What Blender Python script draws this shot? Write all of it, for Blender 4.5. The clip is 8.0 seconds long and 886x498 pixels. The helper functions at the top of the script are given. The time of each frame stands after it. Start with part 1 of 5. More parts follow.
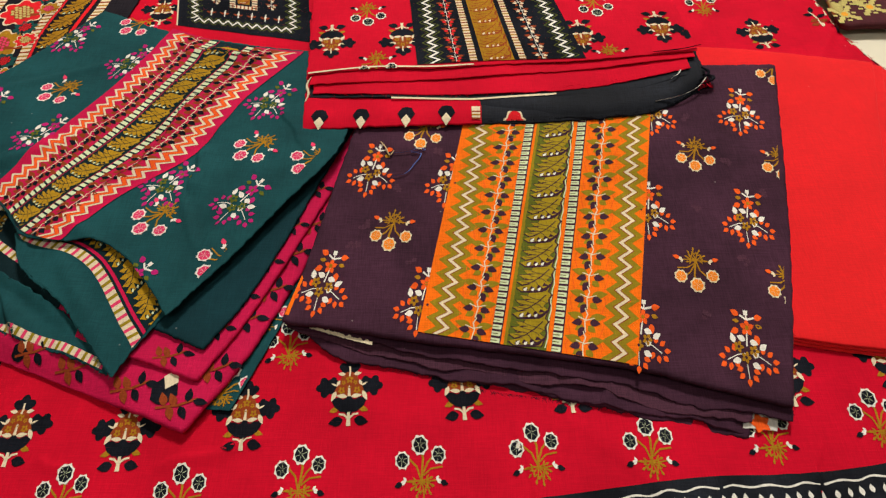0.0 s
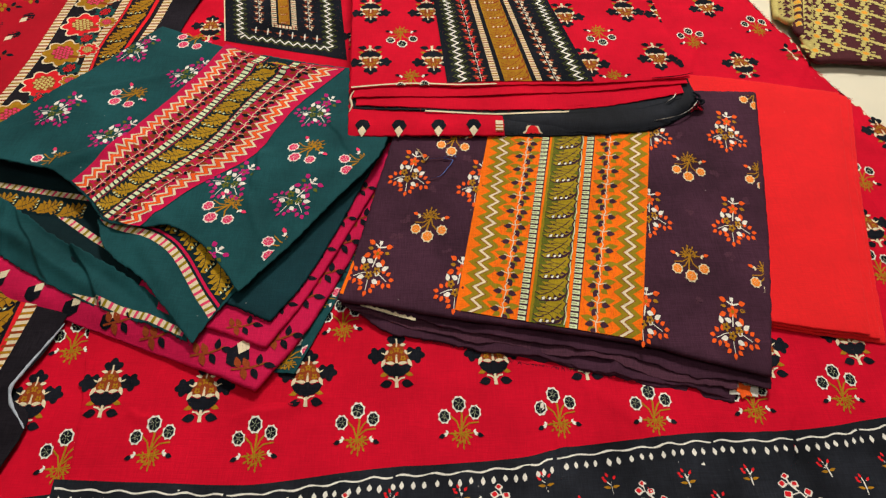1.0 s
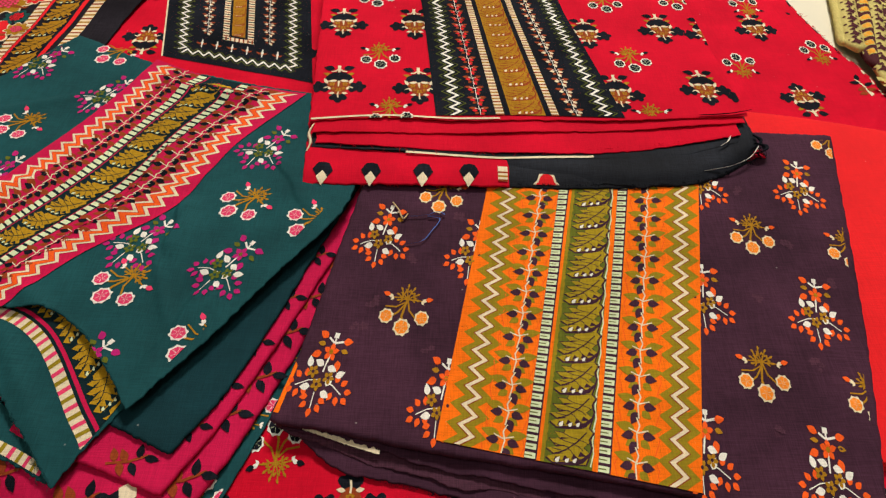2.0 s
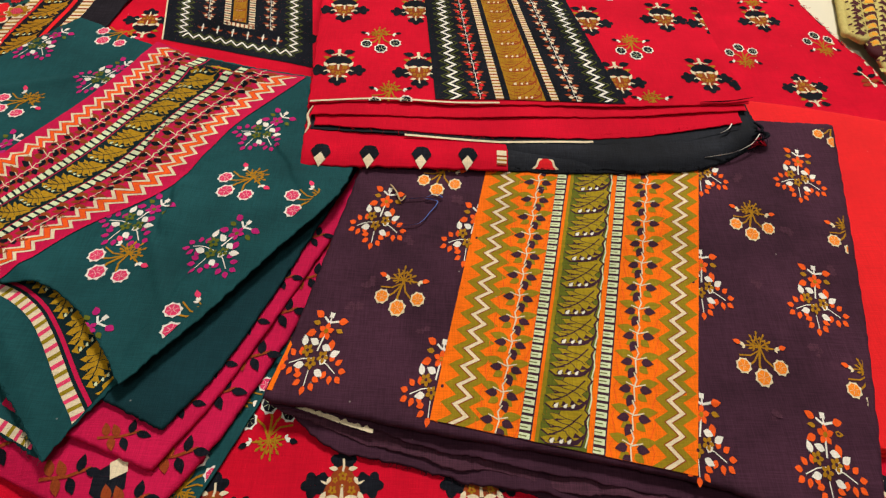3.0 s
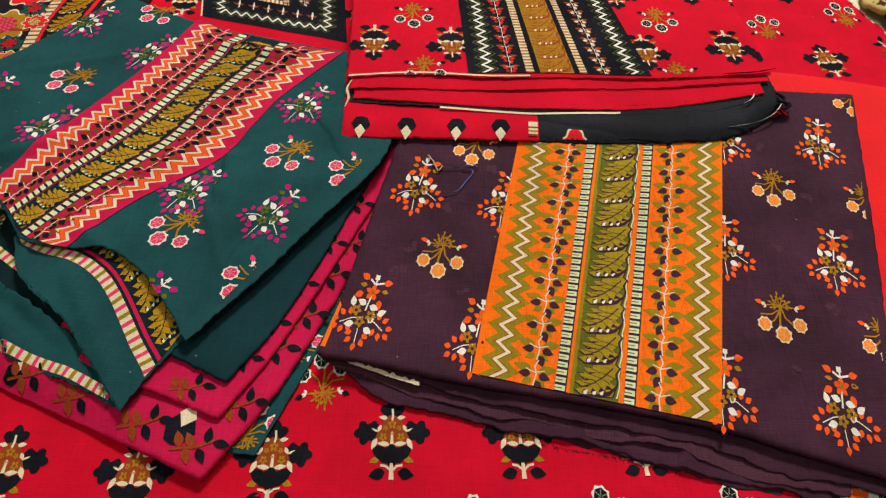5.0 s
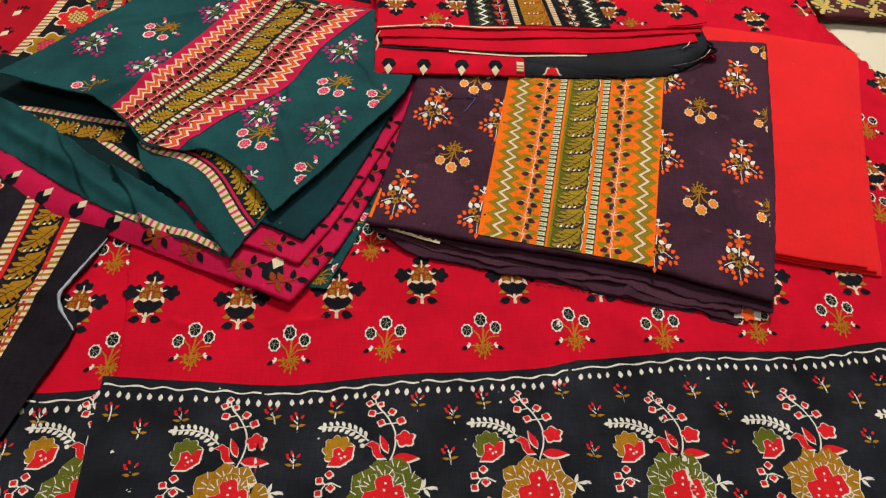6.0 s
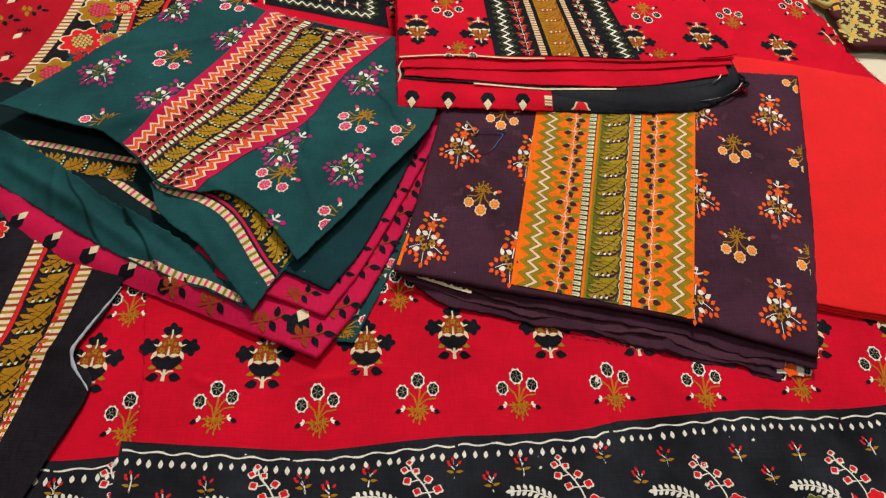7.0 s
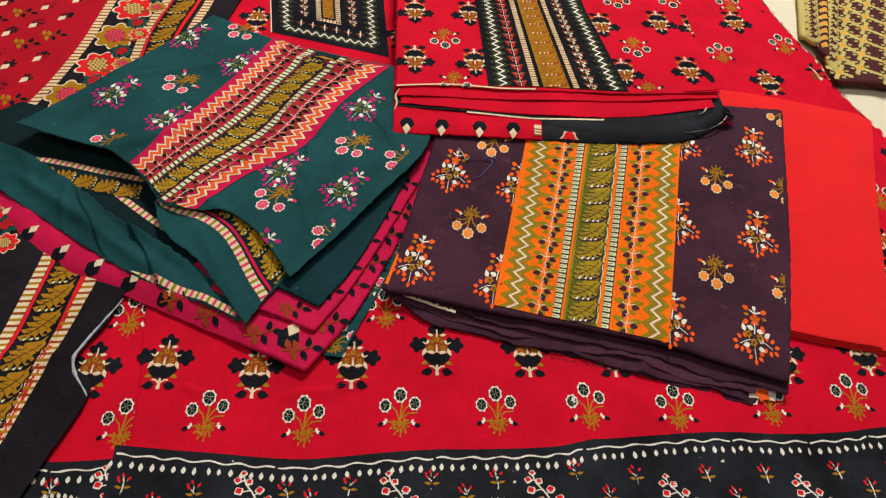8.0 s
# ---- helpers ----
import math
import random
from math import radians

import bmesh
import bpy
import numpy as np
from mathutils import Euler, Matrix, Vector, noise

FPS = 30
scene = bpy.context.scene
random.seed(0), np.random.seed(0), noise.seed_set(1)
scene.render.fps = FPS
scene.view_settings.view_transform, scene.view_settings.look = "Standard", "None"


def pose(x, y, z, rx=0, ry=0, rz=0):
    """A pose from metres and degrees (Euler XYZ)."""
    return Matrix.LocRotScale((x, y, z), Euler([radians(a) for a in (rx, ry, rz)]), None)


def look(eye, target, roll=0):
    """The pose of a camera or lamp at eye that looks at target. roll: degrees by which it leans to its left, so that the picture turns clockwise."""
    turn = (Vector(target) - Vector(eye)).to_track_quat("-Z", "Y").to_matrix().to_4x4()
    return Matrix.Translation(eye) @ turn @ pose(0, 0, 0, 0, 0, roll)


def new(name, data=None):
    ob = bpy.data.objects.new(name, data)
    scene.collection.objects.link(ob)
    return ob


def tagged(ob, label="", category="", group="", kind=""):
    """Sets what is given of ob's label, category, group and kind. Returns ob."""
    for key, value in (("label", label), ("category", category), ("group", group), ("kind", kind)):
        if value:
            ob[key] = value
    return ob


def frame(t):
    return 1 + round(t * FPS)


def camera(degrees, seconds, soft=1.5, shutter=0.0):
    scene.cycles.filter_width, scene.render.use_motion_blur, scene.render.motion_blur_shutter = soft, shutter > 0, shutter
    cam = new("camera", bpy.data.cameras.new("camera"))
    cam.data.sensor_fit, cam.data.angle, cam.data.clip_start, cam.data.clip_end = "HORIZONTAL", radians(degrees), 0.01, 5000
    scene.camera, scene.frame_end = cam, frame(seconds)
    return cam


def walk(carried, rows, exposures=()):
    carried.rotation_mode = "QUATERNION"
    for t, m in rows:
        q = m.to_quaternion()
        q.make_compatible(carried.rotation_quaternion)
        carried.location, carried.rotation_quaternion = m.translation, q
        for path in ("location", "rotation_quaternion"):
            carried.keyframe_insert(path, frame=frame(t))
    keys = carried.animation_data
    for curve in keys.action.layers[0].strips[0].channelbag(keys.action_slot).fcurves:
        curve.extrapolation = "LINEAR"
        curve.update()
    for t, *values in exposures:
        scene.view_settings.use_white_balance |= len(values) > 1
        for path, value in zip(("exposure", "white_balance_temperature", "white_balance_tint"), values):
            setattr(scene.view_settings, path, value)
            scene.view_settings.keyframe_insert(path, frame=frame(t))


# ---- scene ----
cam = camera(64.3, 8.0, 1.3)
PATH = [
    (0, (0.018, 0.022, 0.428), (0.0, 1.229, -1.166), -0.9),
    (0.2, (0.007, -0.009, 0.449), (0.014, 1.207, -1.139), 0.4),
    (0.5, (-0.004, -0.038, 0.476), (0.024, 1.186, -1.106), 1.6),
    (0.7, (-0.015, -0.056, 0.485), (0.029, 1.183, -1.085), 2.4),
    (1, (-0.028, -0.044, 0.478), (0.024, 1.205, -1.084), 2.9),
    (1.3, (-0.026, 0.0, 0.462), (0.017, 1.277, -1.077), 2.9),
    (1.5, (-0.033, 0.034, 0.442), (0.024, 1.312, -1.096), 3.8),
    (1.7, (-0.031, 0.061, 0.418), (0.023, 1.352, -1.109), 3.9),
    (2, (-0.015, 0.092, 0.382), (0.043, 1.387, -1.142), 4.3),
    (2.2, (-0.01, 0.089, 0.37), (0.048, 1.394, -1.144), 4.5),
    (3.5, (-0.011, 0.084, 0.376), (0.033, 1.371, -1.154), 4.5),
    (4, (-0.01, 0.084, 0.379), (0.026, 1.365, -1.156), 4.1),
    (4.2, (-0.01, 0.083, 0.377), (0.022, 1.362, -1.16), 4.0),
    (5.3, (-0.035, 0.032, 0.41), (-0.013, 1.251, -1.175), 3.5),
    (5.5, (-0.037, -0.014, 0.439), (-0.006, 1.198, -1.151), 3.8),
    (5.8, (-0.044, -0.071, 0.47), (0.006, 1.132, -1.127), 4.4),
    (6, (-0.05, -0.096, 0.476), (0.014, 1.101, -1.124), 4.8),
    (6.3, (-0.064, -0.098, 0.48), (0.019, 1.088, -1.128), 5.6),
    (6.5, (-0.077, -0.08, 0.487), (0.017, 1.101, -1.125), 6.1),
    (6.8, (-0.084, -0.056, 0.482), (0.017, 1.127, -1.128), 6.5),
    (7, (-0.088, -0.044, 0.481), (0.019, 1.134, -1.131), 6.8),
    (7.3, (-0.081, -0.043, 0.484), (0.023, 1.137, -1.127), 6.9),
    (7.5, (-0.072, -0.04, 0.49), (0.031, 1.143, -1.12), 7.1),
    (7.8, (-0.066, -0.048, 0.499), (0.015, 1.151, -1.099), 6.6),
    (8, (-0.068, -0.059, 0.503), (0.0, 1.167, -1.076), 6.5),
]
walk(cam, [(t, look(eye, target, roll)) for t, eye, target, roll in PATH])

# ---- light ----
world = bpy.data.worlds.new("world")
world.use_nodes = True
world.node_tree.nodes["Background"].inputs[0].default_value = (1.0, 0.93, 0.84, 1)
world.node_tree.nodes["Background"].inputs[1].default_value = 0.012
scene.world = world
scene.view_settings.exposure = 0.0


def area_lamp(name, x, y, z, sx, sy, watts, colour):
    data = bpy.data.lights.new(name, "AREA")
    data.shape, data.size, data.size_y, data.energy, data.color = "RECTANGLE", sx, sy, watts, colour
    ob = new(name, data)
    ob.matrix_world = pose(x, y, z)
    return ob


# overhead key out of view, placed by the way the shadows fall
area_lamp("unseen_lamp", 0.25, 1.95, 2.385, 0.6, 0.6, 84, (1.0, 0.965, 0.91))
# weak fill lamp, added to lift the front
area_lamp("unseen_lamp", -0.05, -0.5, 2.385, 0.6, 0.6, 12, (1.0, 0.965, 0.91))


# ---- materials ----
def cloth(name, rgb, vary=0.16, rough=0.82, sheen=0.0, weave=1.0, stain=0.12, spec=0.10):
    """Plain-woven cotton: slubs along both thread ways, soft blotches, fine thread relief."""
    m = bpy.data.materials.new(name)
    m.use_nodes = True
    n, l = m.node_tree.nodes, m.node_tree.links
    b = n["Principled BSDF"]
    tc = n.new("ShaderNodeTexCoord")
    fac = None
    for k, sc in enumerate(((1900, 90, 300), (90, 1900, 300))):
        mp = n.new("ShaderNodeMapping")
        mp.inputs["Scale"].default_value = sc
        mp.inputs["Rotation"].default_value = (0, 0, 0.12)
        l.new(tc.outputs["Object"], mp.inputs[0])
        tx = n.new("ShaderNodeTexNoise")
        tx.inputs["Scale"].default_value, tx.inputs["Detail"].default_value = 1.0, 2.0
        l.new(mp.outputs[0], tx.inputs["Vector"])
        if fac is None:
            fac = tx.outputs[0]
        else:
            ad = n.new("ShaderNodeMath")
            ad.operation = "ADD"
            l.new(fac, ad.inputs[0]), l.new(tx.outputs[0], ad.inputs[1])
            fac = ad.outputs[0]
    big = n.new("ShaderNodeTexNoise")
    big.inputs["Scale"].default_value, big.inputs["Detail"].default_value = 22, 5
    l.new(tc.outputs["Object"], big.inputs["Vector"])
    r1 = n.new("ShaderNodeMapRange")
    r1.inputs[1].default_value, r1.inputs[2].default_value = 0.78, 1.22
    r1.inputs[3].default_value, r1.inputs[4].default_value = 1 - vary, 1 + vary
    l.new(fac, r1.inputs[0])
    r2 = n.new("ShaderNodeMapRange")
    r2.inputs[1].default_value, r2.inputs[2].default_value = 0.3, 0.7
    r2.inputs[3].default_value, r2.inputs[4].default_value = 1 - stain, 1 + stain
    l.new(big.outputs[0], r2.inputs[0])
    mu = n.new("ShaderNodeMath")
    mu.operation = "MULTIPLY"
    l.new(r1.outputs[0], mu.inputs[0]), l.new(r2.outputs[0], mu.inputs[1])
    mx = n.new("ShaderNodeVectorMath")
    mx.operation = "SCALE"
    mx.inputs[0].default_value = rgb
    l.new(mu.outputs[0], mx.inputs["Scale"])
    vo = n.new("ShaderNodeTexVoronoi")
    vo.inputs["Scale"].default_value = 85
    l.new(tc.outputs["Object"], vo.inputs["Vector"])
    lint = n.new("ShaderNodeMapRange")
    lint.inputs[1].default_value, lint.inputs[2].default_value, lint.inputs[3].default_value, lint.inputs[4].default_value = 0.035, 0.06, 0.30, 0.0
    l.new(vo.outputs["Distance"], lint.inputs[0])
    some = n.new("ShaderNodeSeparateColor")
    l.new(vo.outputs["Color"], some.inputs[0])
    rare = n.new("ShaderNodeMath")
    rare.operation = "GREATER_THAN"
    rare.inputs[1].default_value = 0.87
    l.new(some.outputs[0], rare.inputs[0])
    both = n.new("ShaderNodeMath")
    both.operation = "MULTIPLY"
    l.new(lint.outputs[0], both.inputs[0]), l.new(rare.outputs[0], both.inputs[1])
    fleck = n.new("ShaderNodeMix")
    fleck.data_type = "RGBA"
    l.new(both.outputs[0], fleck.inputs["Factor"])
    l.new(mx.outputs[0], fleck.inputs["A"])
    fleck.inputs["B"].default_value = (0.55, 0.5, 0.45, 1)
    l.new(fleck.outputs["Result"], b.inputs["Base Color"])
    b.inputs["Roughness"].default_value = rough
    b.inputs["Sheen Weight"].default_value = sheen
    b.inputs["Sheen Roughness"].default_value = 0.5
    b.inputs["Specular IOR Level"].default_value = spec
    bp = n.new("ShaderNodeBump")
    bp.inputs["Strength"].default_value, bp.inputs["Distance"].default_value = 0.35 * weave, 0.0004
    l.new(fac, bp.inputs["Height"])
    l.new(bp.outputs[0], b.inputs["Normal"])
    return m


def paint(name, rgb, rough=0.6):
    m = bpy.data.materials.new(name)
    m.use_nodes = True
    n, l = m.node_tree.nodes, m.node_tree.links
    b = n["Principled BSDF"]
    tx = n.new("ShaderNodeTexNoise")
    tx.inputs["Scale"].default_value, tx.inputs["Detail"].default_value = 9, 6
    tc = n.new("ShaderNodeTexCoord")
    l.new(tc.outputs["Object"], tx.inputs["Vector"])
    r = n.new("ShaderNodeMapRange")
    r.inputs[3].default_value, r.inputs[4].default_value = 0.9, 1.1
    l.new(tx.outputs[0], r.inputs[0])
    mx = n.new("ShaderNodeVectorMath")
    mx.operation = "SCALE"
    mx.inputs[0].default_value = rgb
    l.new(r.outputs[0], mx.inputs["Scale"])
    l.new(mx.outputs[0], b.inputs["Base Color"])
    b.inputs["Roughness"].default_value = rough
    bp = n.new("ShaderNodeBump")
    bp.inputs["Strength"].default_value, bp.inputs["Distance"].default_value = 0.15, 0.0005
    l.new(tx.outputs[0], bp.inputs["Height"])
    l.new(bp.outputs[0], b.inputs["Normal"])
    return m


RED = cloth("red_cotton", (0.56, 0.0036, 0.021), 0.08, stain=0.13, spec=0.06)
PLAIN_RED = cloth("plain_red_cotton", (0.74, 0.012, 0.015), 0.08, stain=0.06, sheen=0.08)
BLACK = cloth("black_cotton", (0.0080, 0.0088, 0.0130), 0.40, stain=0.45, spec=0.05)
WASHED = cloth("washed_black_cotton", (0.0135, 0.0150, 0.0200), 0.26, stain=0.55, spec=0.08)
INKY = cloth("smooth_black_cotton", (0.0095, 0.0108, 0.0150), 0.35, stain=0.45, spec=0.10, rough=0.7)
DARK = cloth("brown_black_cotton", (0.0135, 0.0110, 0.0145), 0.35, stain=0.35, spec=0.05)
PURPLE = cloth("aubergine_cotton", (0.048, 0.0158, 0.030), 0.24, stain=0.30)
MAUVE = cloth("mauve_show_through", (0.070, 0.024, 0.040), 0.3)
GREEN = cloth("bottle_green_cotton", (0.0090, 0.059, 0.064), 0.14, stain=0.24)
# dark print ground; on the inner layer it also stands for shade
DEEP_GREEN = cloth("dark_green_print_and_shade", (0.004, 0.016, 0.019), 0.16, stain=0.2)
DUSKY_SHADED_GREEN = cloth("dusky_shaded_green_cotton", (0.0050, 0.031, 0.038), 0.16, stain=0.3)
MAGENTA = cloth("magenta_cotton", (0.52, 0.007, 0.060), 0.12)
ORANGE = cloth("orange_print", (0.88, 0.155, 0.004), 0.14)
FLAME = cloth("flame_orange_print", (0.82, 0.10, 0.012), 0.12)
OLIVE = cloth("olive_print", (0.27, 0.19, 0.009), 0.16)
LEAF = cloth("leaf_print", (0.34, 0.235, 0.010), 0.2)
MOSS = cloth("moss_print", (0.11, 0.125, 0.012), 0.16)
GOLD = cloth("gold_print", (0.42, 0.23, 0.010), 0.2)
OCHRE = cloth("ochre_print", (0.36, 0.17, 0.008), 0.2)
RUST = cloth("rust_print", (0.27, 0.045, 0.010), 0.16)
CREAM = cloth("cream_print", (0.72, 0.60, 0.40), 0.12)
WHITE = cloth("white_print", (0.76, 0.72, 0.63), 0.12)
PALE = cloth("pale_green_print", (0.62, 0.68, 0.42), 0.10)
PINK = cloth("pink_print", (0.72, 0.045, 0.13), 0.12)
PLUM = cloth("plum_print", (0.42, 0.012, 0.14), 0.14)
SCARLET = cloth("scarlet_print", (0.66, 0.012, 0.018), 0.10)
TEAL = cloth("teal_print", (0.008, 0.06, 0.055), 0.12)
BROWN = cloth("brown_print", (0.075, 0.018, 0.022), 0.14)
AMBER = cloth("amber_print", (0.86, 0.24, 0.015), 0.14)
DEEP_RED = cloth("deep_red_cotton", (0.40, 0.0040, 0.015), 0.10, stain=0.14)
SAND = cloth("sand_print", (0.52, 0.43, 0.14), 0.14)
YOLK = cloth("yolk_print", (0.75, 0.33, 0.03), 0.12)
FLOOR = paint("cream_sheet", (0.72, 0.66, 0.50), 0.5)
# tone of the added shell, kept dark so that little light bounces back
SHELL = paint("shell_paint", (0.30, 0.28, 0.25), 0.8)
THREAD = cloth("blue_thread", (0.10, 0.19, 0.55), 0.1)
STRAW = cloth("straw_thread", (0.55, 0.40, 0.20), 0.1)
GREY = cloth("grey_selvedge", (0.42, 0.46, 0.52), 0.2)


# ---- builders ----
def part(name, verts, faces, mats, parent=None, index=None, smooth=False, label=""):
    me = bpy.data.meshes.new(name)
    me.from_pydata(verts, [], faces)
    for m in mats:
        me.materials.append(m)
    if index:
        me.polygons.foreach_set("material_index", index)
    if smooth:
        me.polygons.foreach_set("use_smooth", [True] * len(me.polygons))
    me.update()
    ob = new(name, me)
    if parent:
        ob.parent = parent
    if label:
        tagged(ob, label)
    return ob


def thing(name, label, category, x=0.0, y=0.0, z=0.0, kind="", group=""):
    ob = new(name)
    ob.empty_display_size = 0.02
    return tagged(ob, label, category, group, kind)


def along(pts, t):
    """The place at the share t of a smooth line through pts."""
    if len(pts) == 2:
        return pts[0][0] * (1 - t) + pts[1][0] * t, pts[0][1] * (1 - t) + pts[1][1] * t
    d = [0.0]
    for a, b in zip(pts, pts[1:]):
        d.append(d[-1] + math.dist(a, b))
    s = min(1.0, max(0.0, t)) * d[-1]
    k = max(i for i in range(len(pts) - 1) if d[i] <= s + 1e-9)
    f = (s - d[k]) / (d[k + 1] - d[k])
    p1, p2 = pts[k], pts[k + 1]
    p0 = pts[k - 1] if k else [2 * a - b for a, b in zip(p1, p2)]
    p3 = pts[k + 2] if k + 2 < len(pts) else [2 * b - a for a, b in zip(p1, p2)]
    out = []
    for a, b, c, e in zip(p0, p1, p2, p3):
        out.append(b + 0.5 * f * (c - a + f * (2 * a - 5 * b + 4 * c - e + f * (3 * (b - c) + e - a))))
    return tuple(out)


def coons(front, back, left, right):
    """A patch between four lines: front and back run left to right, left and right run front to back."""
    c00, c10, c01, c11 = front[0], front[-1], back[0], back[-1]

    def at(s, t):
        f, b, l, r = along(front, s), along(back, s), along(left, t), along(right, t)
        return tuple((1 - t) * f[i] + t * b[i] + (1 - s) * l[i] + s * r[i]
                     - ((1 - s) * (1 - t) * c00[i] + s * (1 - t) * c10[i] + (1 - s) * t * c01[i] + s * t * c11[i]) for i in (0, 1))
    return at


def quad(fl, fr, bl, br):
    return coons([fl, fr], [bl, br], [fl, bl], [fr, br])


def wrinkle(amount, size, seed, stretch=(1, 1)):
    def f(x, y):
        return amount * noise.noise((x * stretch[0] / size + seed, y * stretch[1] / size, seed * 1.7))
    return f


def sheet(name, patch, top, thick, mat, parent, nu=60, nv=60, rough=0.0006, seed=0.0, label=""):
    """One layer of cloth or a soft fold: a top that follows top(x, y), a round edge, and an underside thick below (a number or a function)."""
    under = thick if callable(thick) else (lambda x, y: thick)
    verts, faces = [], []
    idx = {}
    for j in range(nv + 1):
        for i in range(nu + 1):
            x, y = patch(i / nu, j / nv)
            idx[i, j] = len(verts)
            verts.append((x, y))
    ring = [(i, 0) for i in range(nu)] + [(nu, j) for j in range(nv)] + [(i, nv) for i in range(nu, 0, -1)] + [(0, j) for j in range(nv, 0, -1)]
    n = len(ring)
    flat = [verts[idx[k]] for k in ring]
    normals = []
    for k in range(n):
        a, b = flat[k - 1], flat[(k + 1) % n]
        dx, dy = b[0] - a[0], b[1] - a[1]
        q = math.hypot(dx, dy) or 1
        normals.append((dy / q, -dx / q))
    for k, key in enumerate(ring):
        x, y = flat[k]
        w = rough * (noise.noise((x * 160 + seed, y * 160, seed)) + 0.8 * noise.noise((x * 600 + seed, y * 600, seed)))
        verts[idx[key]] = (x + normals[k][0] * w, y + normals[k][1] * w)
    v3 = [(x, y, top(x, y)) for x, y in verts]
    for j in range(nv):
        for i in range(nu):
            faces.append((idx[i, j], idx[i + 1, j], idx[i + 1, j + 1], idx[i, j + 1]))
    last = [idx[k] for k in ring]
    steps = 5
    for s in range(1, steps + 1):
        a = math.pi * s / steps
        now = []
        for k in range(n):
            x, y = verts[idx[ring[k]]]
            h = under(x, y)
            z = top(x, y)
            o = math.sin(a) * min(h * 0.5, 0.004)
            now.append(len(v3))
            v3.append((x + normals[k][0] * o, y + normals[k][1] * o, z - h * (1 - math.cos(a)) / 2))
        for k in range(n):
            faces.append((last[k], now[k], now[(k + 1) % n], last[(k + 1) % n]))
        last = now
    low = {}
    for k, key in enumerate(ring):
        low[key] = last[k]
    for j in range(1, nv):
        for i in range(1, nu):
            x, y, z = v3[idx[i, j]]
            low[i, j] = len(v3)
            v3.append((x, y, z - under(x, y)))
    for j in range(nv):
        for i in range(nu):
            faces.append((low[i, j], low[i, j + 1], low[i + 1, j + 1], low[i + 1, j]))
    return part(name, v3, faces, [mat], parent, smooth=True, label=label)


# ---- printing: flat shapes laid on a cloth ----
def petal(x, y, length, width, angle, n=5, fat=0.8):
    """A leaf from (x, y), growing along angle (degrees)."""
    a = radians(angle)
    c, s = math.cos(a), math.sin(a)
    side = [(length * k / n, width * 0.5 * math.sin(math.pi * (k / n) ** fat)) for k in range(1, n)]
    pts = [(0, 0)] + [(u, -v) for u, v in side] + [(length, 0)] + [(u, v) for u, v in reversed(side)]
    return [(x + c * u - s * v, y + s * u + c * v) for u, v in pts]


def disc(x, y, r, n=12, jag=0.0, turn=0.0, squash=1.0):
    out = []
    for k in range(n):
        a = 2 * math.pi * k / n + turn
        q = r * (1 + (jag if k % 2 else -jag))
        out.append((x + q * math.cos(a), y + q * squash * math.sin(a)))
    return out


def lobed(x, y, r, lobes, depth=0.22, turn=0.0, n=28, squash=1.0):
    out = []
    for k in range(n):
        a = 2 * math.pi * k / n
        q = r * (1 - depth + depth * abs(math.cos(lobes * (a - turn) / 2)) * 1.6)
        out.append((x + q * math.cos(a), y + q * squash * math.sin(a)))
    return out


def stroke(pts, w):
    """A line of width w, as one quad for each stretch."""
    out = []
    for (x0, y0), (x1, y1) in zip(pts, pts[1:]):
        d = math.hypot(x1 - x0, y1 - y0) or 1e-9
        ux, uy = (x1 - x0) / d * w * 0.5, (y1 - y0) / d * w * 0.5
        e = 0.6
        out.append([(x0 - e * ux + uy, y0 - e * uy - ux), (x1 + e * ux + uy, y1 + e * uy - ux), (x1 + e * ux - uy, y1 + e * uy + ux), (x0 - e * ux - uy, y0 - e * uy + ux)])
    return out


class Ink:
    """Shapes of one print, each with its colour and layer."""

    def __init__(self):
        self.shapes = []

    def add(self, pts, mat, layer=0):
        self.shapes.append((pts, mat, layer))

    def line(self, pts, w, mat, layer=0):
        for q in stroke(pts, w):
            self.add(q, mat, layer)

    def rect(self, x0, y0, x1, y1, mat, layer=0, step=0.006):
        nx, ny = max(1, round((x1 - x0) / step)), max(1, round((y1 - y0) / step))
        for i in range(nx):
            for j in range(ny):
                a, b = x0 + (x1 - x0) * i / nx, x0 + (x1 - x0) * (i + 1) / nx
                c, d = y0 + (y1 - y0) * j / ny, y0 + (y1 - y0) * (j + 1) / ny
                self.add([(a, c), (b, c), (b, d), (a, d)], mat, layer)


def cut(pts, fence):
    """The share of a shape inside a convex fence that runs counter-clockwise."""
    for (ax, ay), (bx, by) in zip(fence, fence[1:] + fence[:1]):
        if not pts:
            return []
        side = [(bx - ax) * (y - ay) - (by - ay) * (x - ax) for x, y in pts]
        out = []
        for k in range(len(pts)):
            p, q, sp, sq = pts[k - 1], pts[k], side[k - 1], side[k]
            if (sp >= 0) != (sq >= 0):
                f = sp / (sp - sq)
                out.append((p[0] + f * (q[0] - p[0]), p[1] + f * (q[1] - p[1])))
            if sq >= 0:
                out.append(q)
        pts = out
    return pts if len(pts) > 2 else []


def half(pts, axis, value, keep):
    """The share of a shape on one side of a line across x or y."""
    out = []
    for k in range(len(pts)):
        a, c = pts[k - 1], pts[k]
        sa, sc = keep * (a[axis] - value), keep * (c[axis] - value)
        if (sa >= 0) != (sc >= 0):
            f = sa / (sa - sc)
            out.append((a[0] + f * (c[0] - a[0]), a[1] + f * (c[1] - a[1])))
        if sc >= 0:
            out.append(c)
    return out


